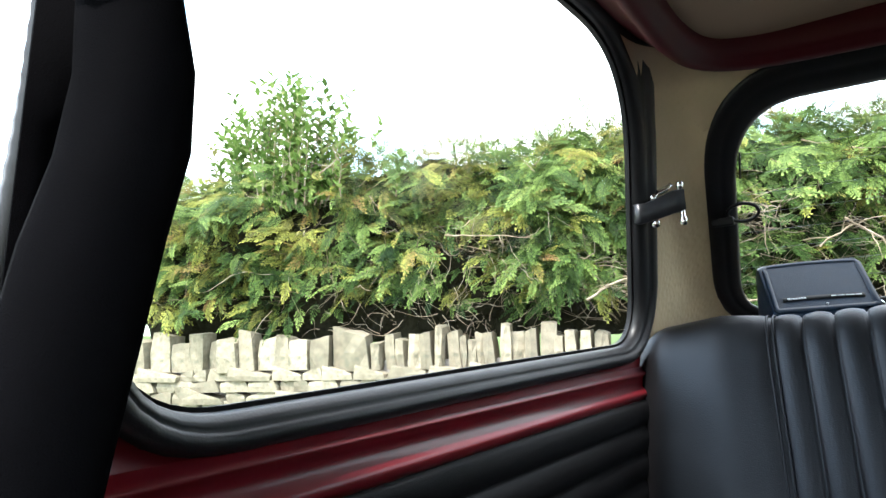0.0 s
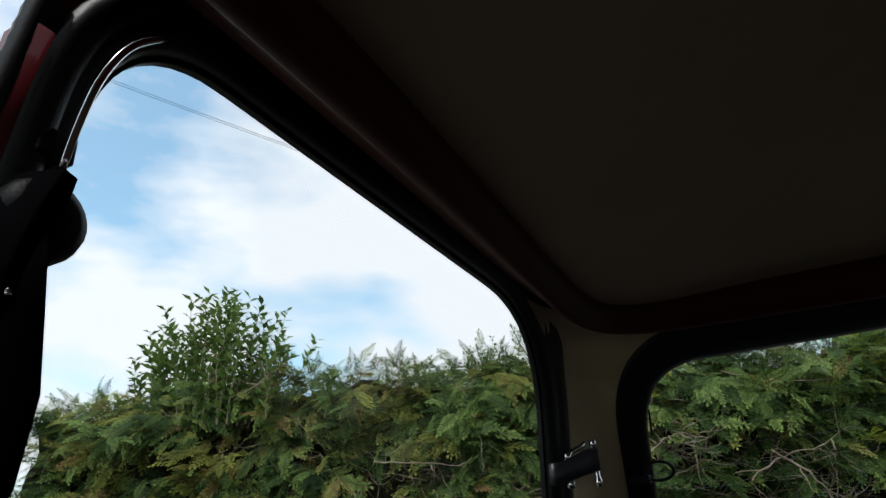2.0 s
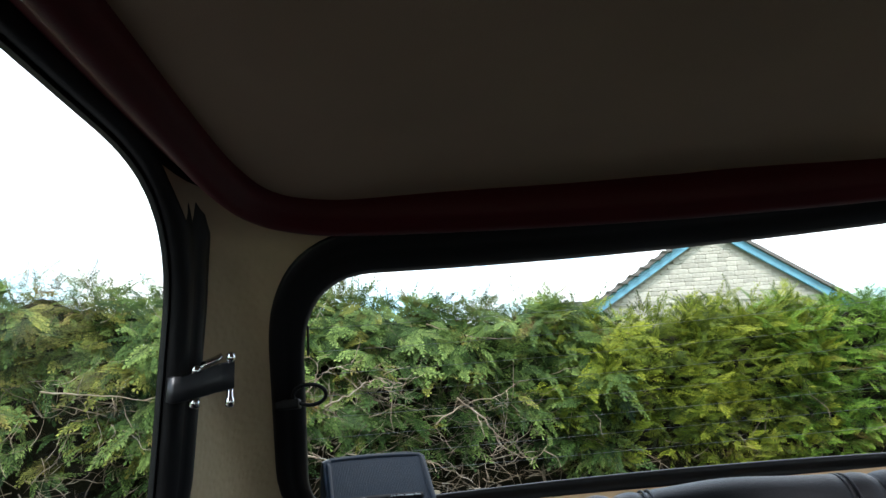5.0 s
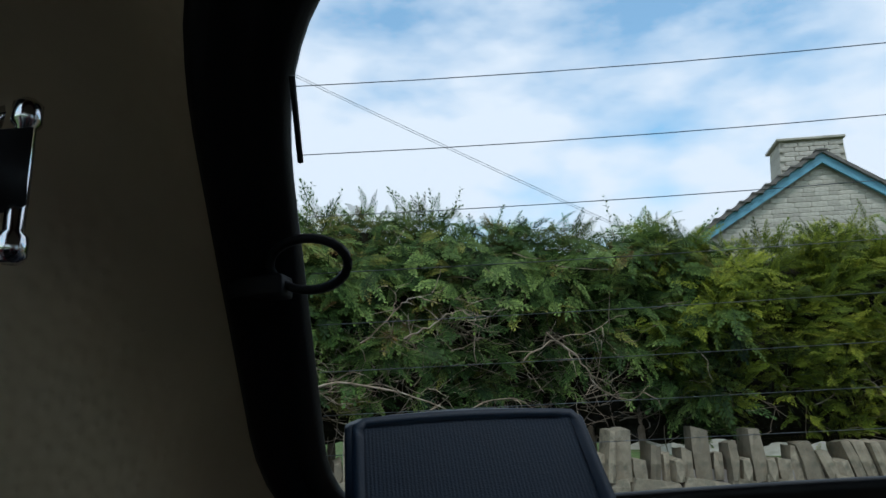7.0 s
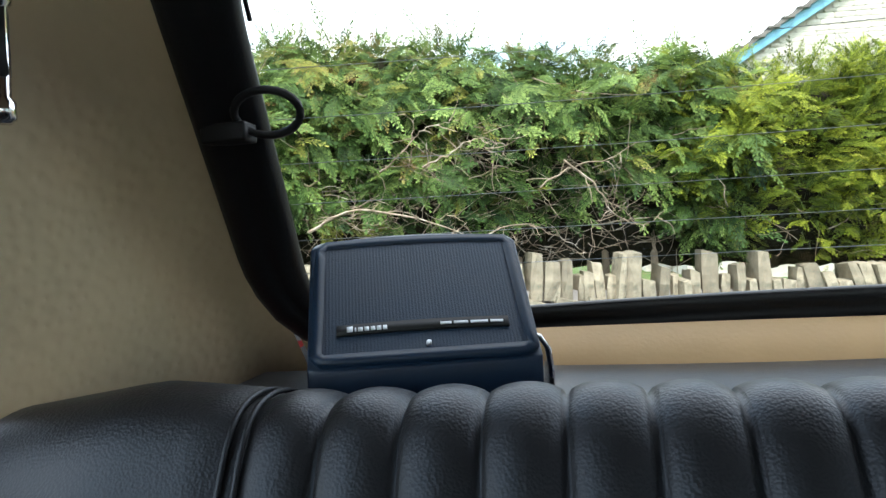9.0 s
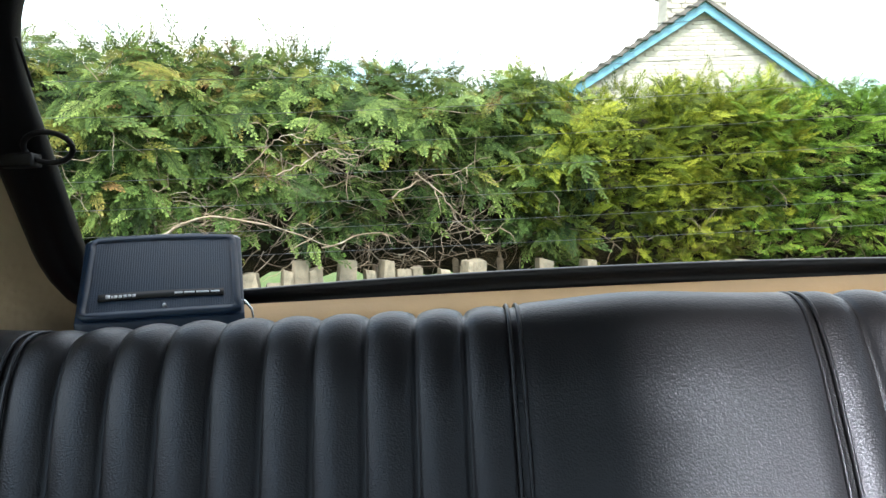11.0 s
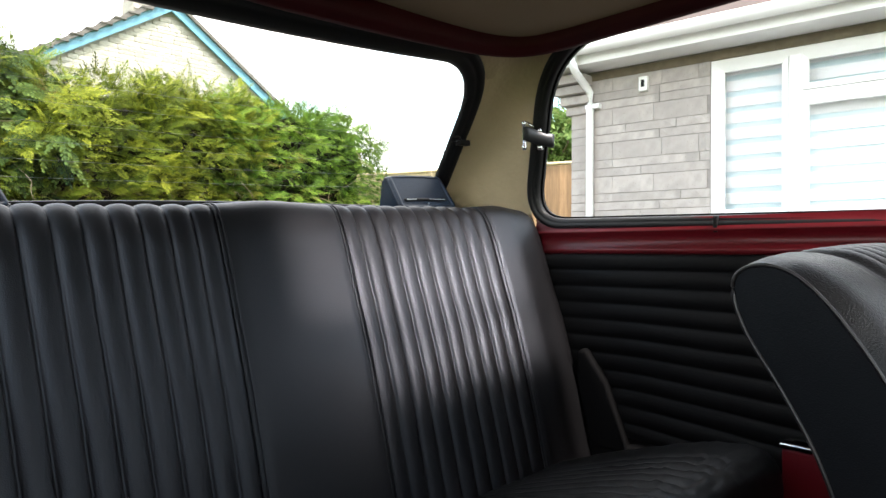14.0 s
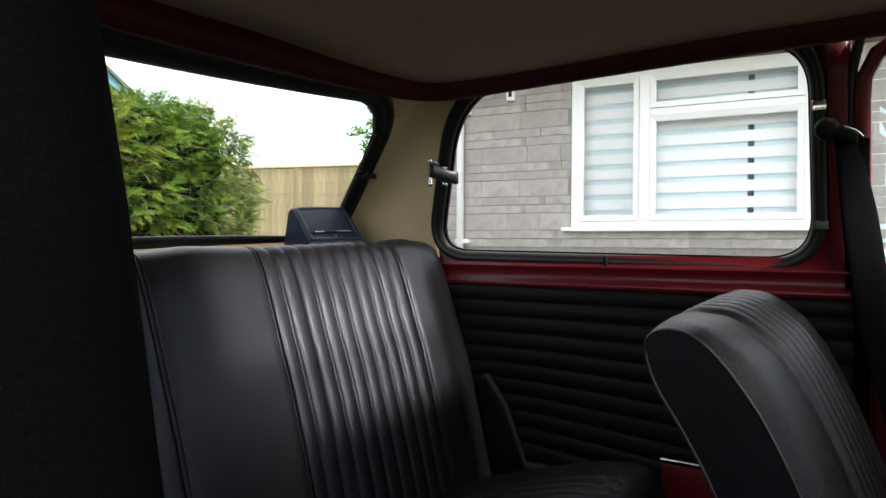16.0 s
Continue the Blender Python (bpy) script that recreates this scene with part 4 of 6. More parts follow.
def seat_belt(s, label):
    b = thing("seat_belt", (s * 0.58, -0.745, 0.55), label, "seat belt", "front seat belts", m=CAR)
    ax = side_x(-0.73, 1.15) - 0.020
    kr = 1.0 if s < 0 else 0.83
    knob = [(d, rad * kr) for d, rad in ((0.016, 0.021), (-0.002, 0.0215), (-0.008, 0.0195), (-0.011, 0.014), (-0.012, 0.004))]
    part("anchor_knob", loft([[(s * (ax + d), (-0.731 if s < 0 else -0.728) + r * math.cos(a), (1.150 if s < 0 else 1.116) + r * math.sin(a)) for a in [2 * math.pi * q / 24 for q in range(24)]] for d, r in knob], caps=True), TRIM_VINYL, b, "round black anchor cap")
    # wedge-shaped guide bracket under the cap
    wedge = [(1.172, -0.724, -0.744), (1.150, -0.727, -0.756), (1.130, -0.729, -0.764), (1.112, -0.730, -0.770), (1.100, -0.732, -0.768)]
    bx = ax - 0.012
    if s < 0:
        part("guide_bracket", loft([[(s * (bx + 0.014), y0, z), (s * (bx - 0.003), y0 - 0.001, z), (s * (bx - 0.006), (y0 + y1) / 2, z), (s * (bx + 0.010), y1 + 0.002, z), (s * (bx + 0.020), y1, z)] for z, y0, y1 in wedge], caps=True), WEBBING, b, "black wedge-shaped belt guide", bevel=0.0012)
    else:
        part("belt_guide", loft([[(ax - 0.004 + 0.006 * math.cos(a), y, z + h * math.sin(a)) for a in [2 * math.pi * q / 12 for q in range(12)]] for y, z, h in ((-0.722, 1.116, 0.008), (-0.735, 1.112, 0.012), (-0.752, 1.106, 0.013), (-0.768, 1.099, 0.009))], caps=True), TRIM_VINYL, b, "black plastic belt guide")
        part("guide_lip", tube(spline([(ax - 0.010, -0.752, 1.116), (ax - 0.010, -0.766, 1.110), (ax - 0.009, -0.775, 1.100)], 4), 0.0016, 6), CHROME, b, "bright wire lip of the belt guide")
    if s < 0:
        part("rivet", tube([(s * (bx - 0.002), -0.746, 1.104), (s * (bx - 0.0065), -0.746, 1.104)], 0.0022, 8), CHROME, b)
    sheath = []
    for k in range(22):
        t = k / 21
        z = (1.135 if s < 0 else 1.098) - 0.76 * t
        w = 0.017 + (0.010 if s < 0 else 0.017) * min(1, t * 6) ** 0.7
        down = max(0.0, min(0.22, 1.09 - z)) + 0.35 * max(0.0, 0.87 - z)
        ex = (0.547 if s < 0 else 0.556) + 0.03 * down + 0.013 * max(0, 1 - t * 8)
        ey = lerp_table([(0.3, -0.93), (0.87, -0.775), (0.94, -0.757), (0.967, -0.750), (0.985, -0.746), (1.01, -0.739), (1.04, -0.730), (1.07, -0.730), (1.12, -0.734)], z) if s < 0 else lerp_table([(0.3, -0.90), (0.83, -0.767), (0.96, -0.750), (1.10, -0.739)], z)
        sheath.append([(s * (ex + (w + w * math.cos(a)) * 0.72 - 0.007 * math.sin(a) * 0.69 + 0.001 * math.sin(17 * t + a)), ey - (w + w * math.cos(a)) * 0.69 - 0.007 * math.sin(a) * 0.72, z) for a in [math.pi + 2 * math.pi * q / 16 for q in range(16)]])
    part("sheath", loft(sheath, caps=True), WEBBING, b, "soft black sheath over the webbing")
    rows = []
    for k in range(16):
        t = k / 15
        z = 1.10 - 0.80 * t
        rows.append([(s * (side_x(-0.75, z) - 0.014 + e), -0.762 - (0.010 if s > 0 else 0.0) + q, z) for q, e in ((-0.010, 0), (0.012, -0.001), (0.024, 0), (0.024, 0.0015), (-0.010, 0.0015))])
    part("webbing", loft(rows, caps=True), WEBBING, b, "flat black webbing along the pillar")
    return b


loudspeaker((-0.385, 0.138, 0.926), 19, "black wedge-shaped loudspeaker on the shelf by the driver's side")
loudspeaker((0.430, 0.170, 0.928), -11, "black wedge-shaped loudspeaker on the shelf by the passenger's side")
seat_belt(-1, "black seat belt hanging on the driver's door pillar")
seat_belt(1, "black seat belt hanging on the passenger's door pillar")


# ---- outside: ground, stone wall, hedge ----
WALL_LINE = [(-16, 0.3), (-12, 1.55), (-9, 2.55), (-6, 3.6), (-3, 4.6), (-1, 5.2), (0.5, 5.55), (3, 5.75), (6, 5.95)]


def wall_y(x):
    return lerp_table(WALL_LINE, x)


def wall_angle(x):
    return math.atan2(wall_y(x + 0.3) - wall_y(x - 0.3), 0.6)


def slab(name, x0, x1, y0, y1, z, mat, label, cat):
    bm = bmesh.new()
    bm.faces.new([bm.verts.new(p) for p in ((x0, y0, z), (x1, y0, z), (x1, y1, z), (x0, y1, z))])
    me = bpy.data.meshes.new(name)
    bm.to_mesh(me)
    bm.free()
    me.materials.append(mat)
    return tagged(new(name, me), label, cat, kind="structure")


slab("ground", -400, 400, -400, 400, -0.004, GRASS, "rough green grass round the drive", "ground")
slab("driveway", -3.6, 5.2, -9, 5.0, 0.0, ASPHALT, "grey hard-surfaced drive under the car", "driveway")

rng = random.Random(5)


def stone_mesh(name, seed, w, d, h, chip=0.012, worn=0.86):
    """A split slab of limestone w wide, d deep and h high, standing on z = 0, with chipped edges and a slanting top."""
    r = random.Random(seed)
    bm = bmesh.new()
    bmesh.ops.create_cube(bm, size=1)
    bmesh.ops.subdivide_edges(bm, edges=bm.edges, cuts=1, use_grid_fill=True)
    slant, twist, taper = r.uniform(-0.30, 0.30), r.uniform(-0.10, 0.10), r.uniform(0.0, 0.16)
    for v in bm.verts:
        c = v.co.copy()
        corner = sum(abs(q) > 0.4 for q in c)
        k = (1.0, 1.0, (1 + 2 * worn) / 3 + 0.02, worn)[corner]
        f = c.z + 0.5
        x = c.x * k * (1 - taper * f) * w + twist * f * w
        z = f * h + (slant * c.x * w + r.uniform(-0.35, 0.35) * chip * 2 if f > 0.9 else 0.0)
        v.co = (x + r.uniform(-chip, chip) * 0.6, c.y * k * d + r.uniform(-chip, chip), z - (1 - k) * 0.5 * h * 0.2 * (1 if f > 0.9 else 0))
    bmesh.ops.triangulate(bm, faces=bm.faces)
    me = bpy.data.meshes.new(name)
    bm.to_mesh(me)
    bm.free()
    me.materials.append(STONE)
    return me


sr = random.Random(12)
COPING = []
for k in range(22):
    w = sr.choice([0.06, 0.07, 0.08, 0.09, 0.10, 0.11, 0.13, 0.15])
    COPING.append((w, stone_mesh("stone", 40 + k, w, sr.uniform(0.24, 0.34), sr.choice([0.17, 0.21, 0.24, 0.26, 0.28, 0.30, 0.32, 0.34, 0.40]), 0.012)))
WIDE_COPING = []
for k in range(12):
    w = sr.choice([0.14, 0.17, 0.20, 0.24, 0.27])
    WIDE_COPING.append((w, stone_mesh("stone", 80 + k, w, sr.uniform(0.26, 0.34), sr.choice([0.27, 0.30, 0.32, 0.34, 0.36, 0.40]), 0.014, 0.90)))
COURSE = {}
for h in (0.10, 0.11, 0.12, 0.13):
    COURSE[h] = [(w, stone_mesh("stone", int(900 * w + 1000 * h), w * 1.01, 0.36, h * 0.99, 0.007, 0.95)) for w in (0.16, 0.21, 0.27, 0.33, 0.40, 0.48)]
stone_wall = tagged(new("garden_wall"), "dry limestone garden wall with upright coping stones, below the hedge", "wall", kind="structure")
stone_wall.empty_display_size = 0.1


def lay_stone(me, x, y, z, rz, lean=0.0, tip=0.0):
    ob = new("stone", me)
    ob.parent = stone_wall
    ob.matrix_basis = Matrix.Translation((x, y, z)) @ Euler((tip, lean, rz)).to_matrix().to_4x4()


COPING_Z = 0.53
# coping: slabs on edge, some tall, some leaning
x = -9.2
while x < 5.6:
    w, me = rng.choice(WIDE_COPING if x < -4.7 else COPING)
    ca = math.cos(wall_angle(x))
    lay_stone(me, x + w * ca / 2, wall_y(x) + 0.16 + rng.uniform(-0.06, 0.06), COPING_Z - 0.01, wall_angle(x) + rng.uniform(-0.10, 0.10), rng.gauss(0.0, 0.05) + (-0.30 if 1.3 < x < 3.2 else 0), rng.uniform(-0.08, 0.08))
    x += w * ca * 0.97 + rng.choice((0, 0.006, 0.012, 0.03 if x > -2.4 else 0.004))
# courses below
for course, (z0, h) in enumerate(((0.43, 0.10), (0.32, 0.11), (0.20, 0.12), (0.07, 0.13))):
    x = -9.2 + rng.uniform(0, 0.2)
    x1 = 5.6 if course < 2 else -0.5
    while x < x1:
        w, me = rng.choice(COURSE[h])
        ca = math.cos(wall_angle(x))
        lay_stone(me, x + w * ca / 2, wall_y(x) + 0.17 + rng.uniform(-0.015, 0.015), z0, wall_angle(x), rng.uniform(-0.02, 0.02))
        x += w * ca
bm = loft([[(x, wall_y(x) + d, z) for d, z in ((0.10, -0.1), (0.10, 0.60), (0.30, 0.60), (0.30, -0.1))] for x in [-16 + 0.5 * i for i in range(45)]])
core = part("wall_core", bm, MORTAR, stone_wall, smooth=False)


# hedge: a heart painted as shade, then sprays of scale leaves and dry branches
def hedge_top(x):
    base = lerp_table([(-7.5, 2.45), (-6, 2.55), (-5, 2.62), (-4.2, 2.7), (-3.2, 2.55), (-2.4, 2.66), (-1.5, 2.66), (-0.6, 2.53), (0.1, 2.60), (0.8, 2.52), (2.2, 2.60), (3.2, 2.60), (3.9, 2.66), (4.4, 2.64), (4.8, 2.48)], x)
    base += lerp_table([(-8, 0.10), (0.3, 0.10), (1.2, 0.0), (5, 0.0)], x)
    return base + 0.07 * noise.noise((x * 1.7, 3.1, 0)) + 0.05 * noise.noise((x * 5.1, 1.1, 0))


def hedge_face(x, z):
    """How far in front of the wall's face the foliage stands at a height."""
    rough = lerp_table([(-8, 1.0), (0.4, 1.0), (1.2, 0.5), (5, 0.35)], x)
    bul = 0.10 + rough * (0.30 * noise.noise((x * 0.9, z * 1.3, 7.0)) + 0.32 * noise.noise((x * 2.6, z * 3.0, 2.0)))
    low = max(0.0, (1.55 - z) / 0.65)
    return 0.22 - bul + 0.26 * low * low * (1 if -3.5 < x < 0.6 else 0.55)


hedge = tagged(new("hedge"), "tall clipped conifer hedge, green and yellow-green with dry branches showing", "hedge")
hedge.empty_display_size = 0.1
hedge.location = (-1, 5.6, 0)
BASE[hedge.name] = Vector((-1, 5.6, 0))
# solid near-black mesh; its colour stands in for shade between the sprays
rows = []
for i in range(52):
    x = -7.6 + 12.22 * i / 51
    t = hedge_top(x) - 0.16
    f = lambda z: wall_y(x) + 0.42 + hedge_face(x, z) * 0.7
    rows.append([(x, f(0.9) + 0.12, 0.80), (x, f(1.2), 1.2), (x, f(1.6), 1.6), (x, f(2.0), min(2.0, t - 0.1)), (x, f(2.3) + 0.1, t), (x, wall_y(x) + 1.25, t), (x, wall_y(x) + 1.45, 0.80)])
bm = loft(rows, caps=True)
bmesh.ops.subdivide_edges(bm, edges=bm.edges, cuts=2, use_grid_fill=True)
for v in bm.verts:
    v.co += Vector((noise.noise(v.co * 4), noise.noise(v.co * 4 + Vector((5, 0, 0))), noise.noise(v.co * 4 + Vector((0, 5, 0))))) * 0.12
part("hedge_heart", bm, HEDGE_SHADE, hedge, "near-black filling painted as the shade inside the hedge", smooth=False, kind="stuff")


def spray_template(seed, pairs=7, droop=0.25, width=0.34):
    """A flat cypress fan along +y, about 1 long: side shoots that carry narrow fingers, all joined through the stem.
    Returns points, triangles and each point's place from shaded inside (0) to young tip (1).
    """
    r = random.Random(seed)
    V, T, A = [], [], []

    def add(p, age_shade):
        V.append(tuple(p))
        A.append(age_shade)
        return len(V) - 1

    def sag(p):
        return np.array([p[0], p[1], p[2] - droop * p[1] * abs(p[1]) - 0.35 * p[0] * p[0]])

    def finger(root, p, d, n, L, w, age_shade):
        tip = add(sag(p + d * L), min(1.0, age_shade + 0.3))
        T.append((root, add(sag(p + d * L * 0.42 + n * w), age_shade), tip))

    stem = []
    for i in range(pairs + 2):
        t = i / (pairs + 1)
        mid = 0.05 * math.sin(t * 3.5 + seed)
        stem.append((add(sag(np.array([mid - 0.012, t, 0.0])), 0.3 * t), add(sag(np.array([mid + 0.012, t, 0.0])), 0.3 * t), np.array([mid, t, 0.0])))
    for a, b in zip(stem, stem[1:]):
        T.extend([(a[0], a[1], b[1]), (a[0], b[1], b[0])])
    for i in range(1, pairs + 2):
        t = i / (pairs + 1)
        for sd in (-1, 1):
            last = i == pairs + 1
            L = width * (0.25 + 0.85 * (1 - t) ** 0.8) * min(1.0, 0.45 + 2.2 * t) * r.uniform(0.75, 1.15)
            ang = radians(r.uniform(27, 40) if not last else r.uniform(8, 16))
            d = np.array([sd * math.sin(ang), math.cos(ang), r.uniform(-0.12, 0.06)])
            n = np.array([math.cos(ang), -sd * math.sin(ang), 0.0])
            root = stem[i][0 if sd < 0 else 1]
            p, idx = stem[i][2], root
            nodes = 3 if L > 0.22 else 2
            for q in range(nodes):
                f = (q + 0.6) / (nodes + 0.6)
                nxt_p = stem[i][2] + d * L * f
                age_shade = 0.25 + 0.6 * f * (0.6 + 0.4 * t)
                nxt = add(sag(nxt_p), age_shade)
                T.append((idx, add(sag(p + n * 0.018), age_shade), nxt))
                for sg in (-1, 1):
                    fa = ang * sd + sg * radians(r.uniform(20, 34))
                    fd = np.array([math.sin(fa), math.cos(fa), r.uniform(-0.1, 0.1)])
                    finger(nxt, nxt_p, fd, np.array([math.cos(fa), -math.sin(fa), 0.0]), L * 0.40 * (1.1 - 0.5 * f) * r.uniform(0.8, 1.2) + 0.02, 0.022, age_shade)
                p, idx = nxt_p, nxt
            finger(idx, p, d, n, L * 0.40 + 0.03, 0.026, 0.75)
    return np.array(V), np.array(T), np.array(A)


TEMPLATES = [spray_template(k, 6 + k % 2, 0.16 + 0.12 * (k % 3), 0.30 + 0.05 * (k % 3)) for k in range(6)]


def sprays(points, dirs, faces, sizes, which):
    """Joins one spray for each point: dirs along the stem, faces the way the fan looks."""
    VS, TS, AS, base = [], [], [], 0
    dirs = dirs / np.linalg.norm(dirs, axis=1, keepdims=True)
    side = np.cross(dirs, faces)
    side /= np.linalg.norm(side, axis=1, keepdims=True) + 1e-9
    nrm = np.cross(side, dirs)
    for k, (V, T, A) in enumerate(TEMPLATES):
        idx = np.where(which == k)[0]
        if not len(idx):
            continue
        P = V[None, :, 0, None] * side[idx][:, None, :] + V[None, :, 1, None] * dirs[idx][:, None, :] + V[None, :, 2, None] * nrm[idx][:, None, :]
        P = P * sizes[idx][:, None, None] + points[idx][:, None, :]
        VS.append(P.reshape(-1, 3))
        TS.append((T[None] + (np.arange(len(idx)) * len(V))[:, None, None] + base).reshape(-1, 3))
        AS.append(np.tile(A, len(idx)))
        base += len(idx) * len(V)
    return np.concatenate(VS), np.concatenate(TS), np.concatenate(AS)


def thinness(x, z):
    """Where the hedge is bare: the hollow above the wall and the dead patches behind the car."""
    low = max(0.0, (1.50 - z) / 0.36) * lerp_table([(-7, 0.55), (-4, 0.7), (-2.4, 0.95), (0.1, 1.0), (0.6, 0.45), (5, 0.3)], x)
    dead = 0.85 * math.exp(-((x + 0.45) / 0.42) ** 2 - ((z - 1.52) / 0.26) ** 2) + 0.6 * math.exp(-((x + 1.4) / 0.30) ** 2 - ((z - 1.78) / 0.16) ** 2)
    return low + dead + 0.5 * noise.noise((x * 1.3, z * 1.9, 11.0))


def hedge_sprays(name, x0, x1, boughs, mat, seed, label, size=(0.24, 0.36), upright=0.0, fans=(6, 10)):
    """Boughs that reach out of the hedge and droop, each a frond of flat fans to both sides of its tip."""
    r = np.random.RandomState(seed)
    pts, dirs, faces, sizes = [], [], [], []
    done = 0
    up = np.array([0, 0, 1.0])
    while done < boughs:
        x = r.uniform(x0, x1)
        top = hedge_top(x)
        a = wall_angle(x)
        outw = np.array([math.sin(a), -math.cos(a), 0.0])
        along = np.array([math.cos(a), math.sin(a), 0.0])
        u = r.uniform()
        if u < (0.74 if x1 < 4.4 else 0.64):
            z = 0.92 + (top - 0.92) * r.uniform() ** 0.9
            if r.uniform() < thinness(x, z):
                continue
            crown = max(0, (z - top + 0.35) / 0.35)
            y = wall_y(x) + hedge_face(x, z) + abs(r.normal(0, 0.12)) + 0.28 * crown ** 2
            d = outw * r.uniform(0.4, 0.9) + along * r.normal(0, 0.75) + up * r.normal(-0.02 + 0.55 * crown + 0.6 * upright, 0.30)
            f = up * r.uniform(0.6, 1.2) + outw * r.uniform(0.5, 1.1) + along * r.normal(0, 0.35)
        elif u < (0.95 if x1 < 4.4 else 0.82):
            z = top - abs(r.normal(0, 0.07)) - 0.05 * upright
            y = wall_y(x) + r.uniform(0.25, 1.5)
            d = up * r.uniform(0.1, 0.9 - 0.6 * upright) + outw * r.normal(0.4, 0.5) + along * r.normal(0, 0.6)
            f = outw + up * r.normal(0.5, 0.5) + along * r.normal(0, 0.4)
        else:
            if x1 < 4.4:
                continue
            z = r.uniform(0.95, 2.40)
            x = 4.77 + 0.08 * noise.noise((z * 2, 0, 0)) - 0.3 * max(0, (z - 2.1)) + r.normal(0, 0.05)
            y = wall_y(x) + r.uniform(0.1, 1.5)
            d = along * r.uniform(0.3, 1.0) + outw * r.normal(0, 0.5) + up * r.normal(0.1, 0.4)
            f = up + along * 0.6 + outw * r.normal(0.3, 0.4)
        done += 1
        d /= np.linalg.norm(d)
        f -= d * (f @ d)
        f /= np.linalg.norm(f)
        side = np.cross(d, f)
        big = r.uniform(*size) * (0.85 if u >= 0.74 else 1)
        n = r.randint(*fans)
        B = big * 1.15
        for k in range(n):
            t = k / (n - 1)
            th = (1 if k % 2 else -1) * (1.05 - 0.6 * t) + r.normal(0, 0.16) if k < n - 1 else r.normal(0, 0.1)
            dk = d * math.cos(th) + side * math.sin(th) - up * 0.20 * t * (1 - upright) + r.normal(0, 0.08, 3)
            p = np.array((x + 1, y - 5.6, z)) + d * B * (t - 0.75) - up * 0.14 * B * t * t * (1 - upright) - f * 0.04 * (1 - t) + r.normal(0, 0.012, 3)
            pts.append(p)
            dirs.append(dk)
            faces.append(f + r.normal(0, 0.20, 3))
            sizes.append(big * r.uniform(0.75, 1.1) * (0.85 + 0.15 * t))
    V, T, A = sprays(np.array(pts), np.array(dirs), np.array(faces), np.array(sizes), r.randint(0, len(TEMPLATES), len(pts)))
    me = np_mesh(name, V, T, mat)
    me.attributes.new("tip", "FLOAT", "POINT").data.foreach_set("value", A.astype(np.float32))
    ob = new(name, me)
    ob.parent = hedge
    return tagged(ob, label, kind="stuff")


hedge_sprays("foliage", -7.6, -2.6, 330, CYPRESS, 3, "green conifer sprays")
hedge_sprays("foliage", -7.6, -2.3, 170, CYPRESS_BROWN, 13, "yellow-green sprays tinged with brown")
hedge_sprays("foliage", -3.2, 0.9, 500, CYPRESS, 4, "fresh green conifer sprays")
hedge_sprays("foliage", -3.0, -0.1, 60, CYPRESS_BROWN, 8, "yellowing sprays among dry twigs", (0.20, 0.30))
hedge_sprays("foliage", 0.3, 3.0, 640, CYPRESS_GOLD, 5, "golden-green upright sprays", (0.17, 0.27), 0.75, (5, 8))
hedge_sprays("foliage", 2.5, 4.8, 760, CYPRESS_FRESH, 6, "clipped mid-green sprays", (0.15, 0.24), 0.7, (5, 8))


def branch(start, d, length, r0, seed, bend=0.35):
    r = random.Random(seed)
    pts, p, d = [], Vector(start), Vector(d).normalized()
    n = 7
    for k in range(n):
        pts.append(p.copy())
        p += d * length / n
        d = (d + Vector((r.gauss(0, bend), r.gauss(0, bend * 0.6), r.gauss(0.04, bend))) * 0.5).normalized()
    return pts


def join_tubes(list_of):
    """One mesh of many tapered twigs."""
    V, T = [], []
    for pts, r0 in list_of:
        base = len(V)
        n = len(pts)
        for i, p in enumerate(pts):
            d = (pts[min(n - 1, i + 1)] - pts[max(0, i - 1)]).normalized()
            s = d.cross(Vector((0.1, 0.2, 1))).normalized()
            w = s.cross(d)
            rad = r0 * (1 - 0.8 * i / (n - 1))
            for k in range(4):
                a = math.pi * k / 2
                V.append(tuple(p + (s * math.cos(a) + w * math.sin(a)) * rad))
        for i in range(n - 1):
            for k in range(4):
                a, b = base + i * 4 + k, base + i * 4 + (k + 1) % 4
                T.extend([(a, b, b + 4), (a, b + 4, a + 4)])
    return np.array(V), np.array(T)


twigs = []
r = random.Random(77)
off = Vector((1, -5.6, 0))
for k in range(760):
    x = r.choice([r.gauss(-1.0, 0.9), r.uniform(-7.2, 4.4), r.gauss(-3.4, 1.2)])
    x = min(4.4, max(-7.2, x))
    z = r.uniform(0.85, 1.75) if r.random() < 0.75 else r.uniform(1.6, 2.4)
    y = wall_y(x) + hedge_face(x, z) + r.uniform(0.02, 0.3)
    twigs.append((branch(off + Vector((x, y, z)), (r.gauss(0, 0.9), -0.35 + r.gauss(0, 0.3), r.gauss(-0.1, 0.6)), r.uniform(0.2, 0.65), 0.004, k, 0.45), r.uniform(0.0025, 0.007)))
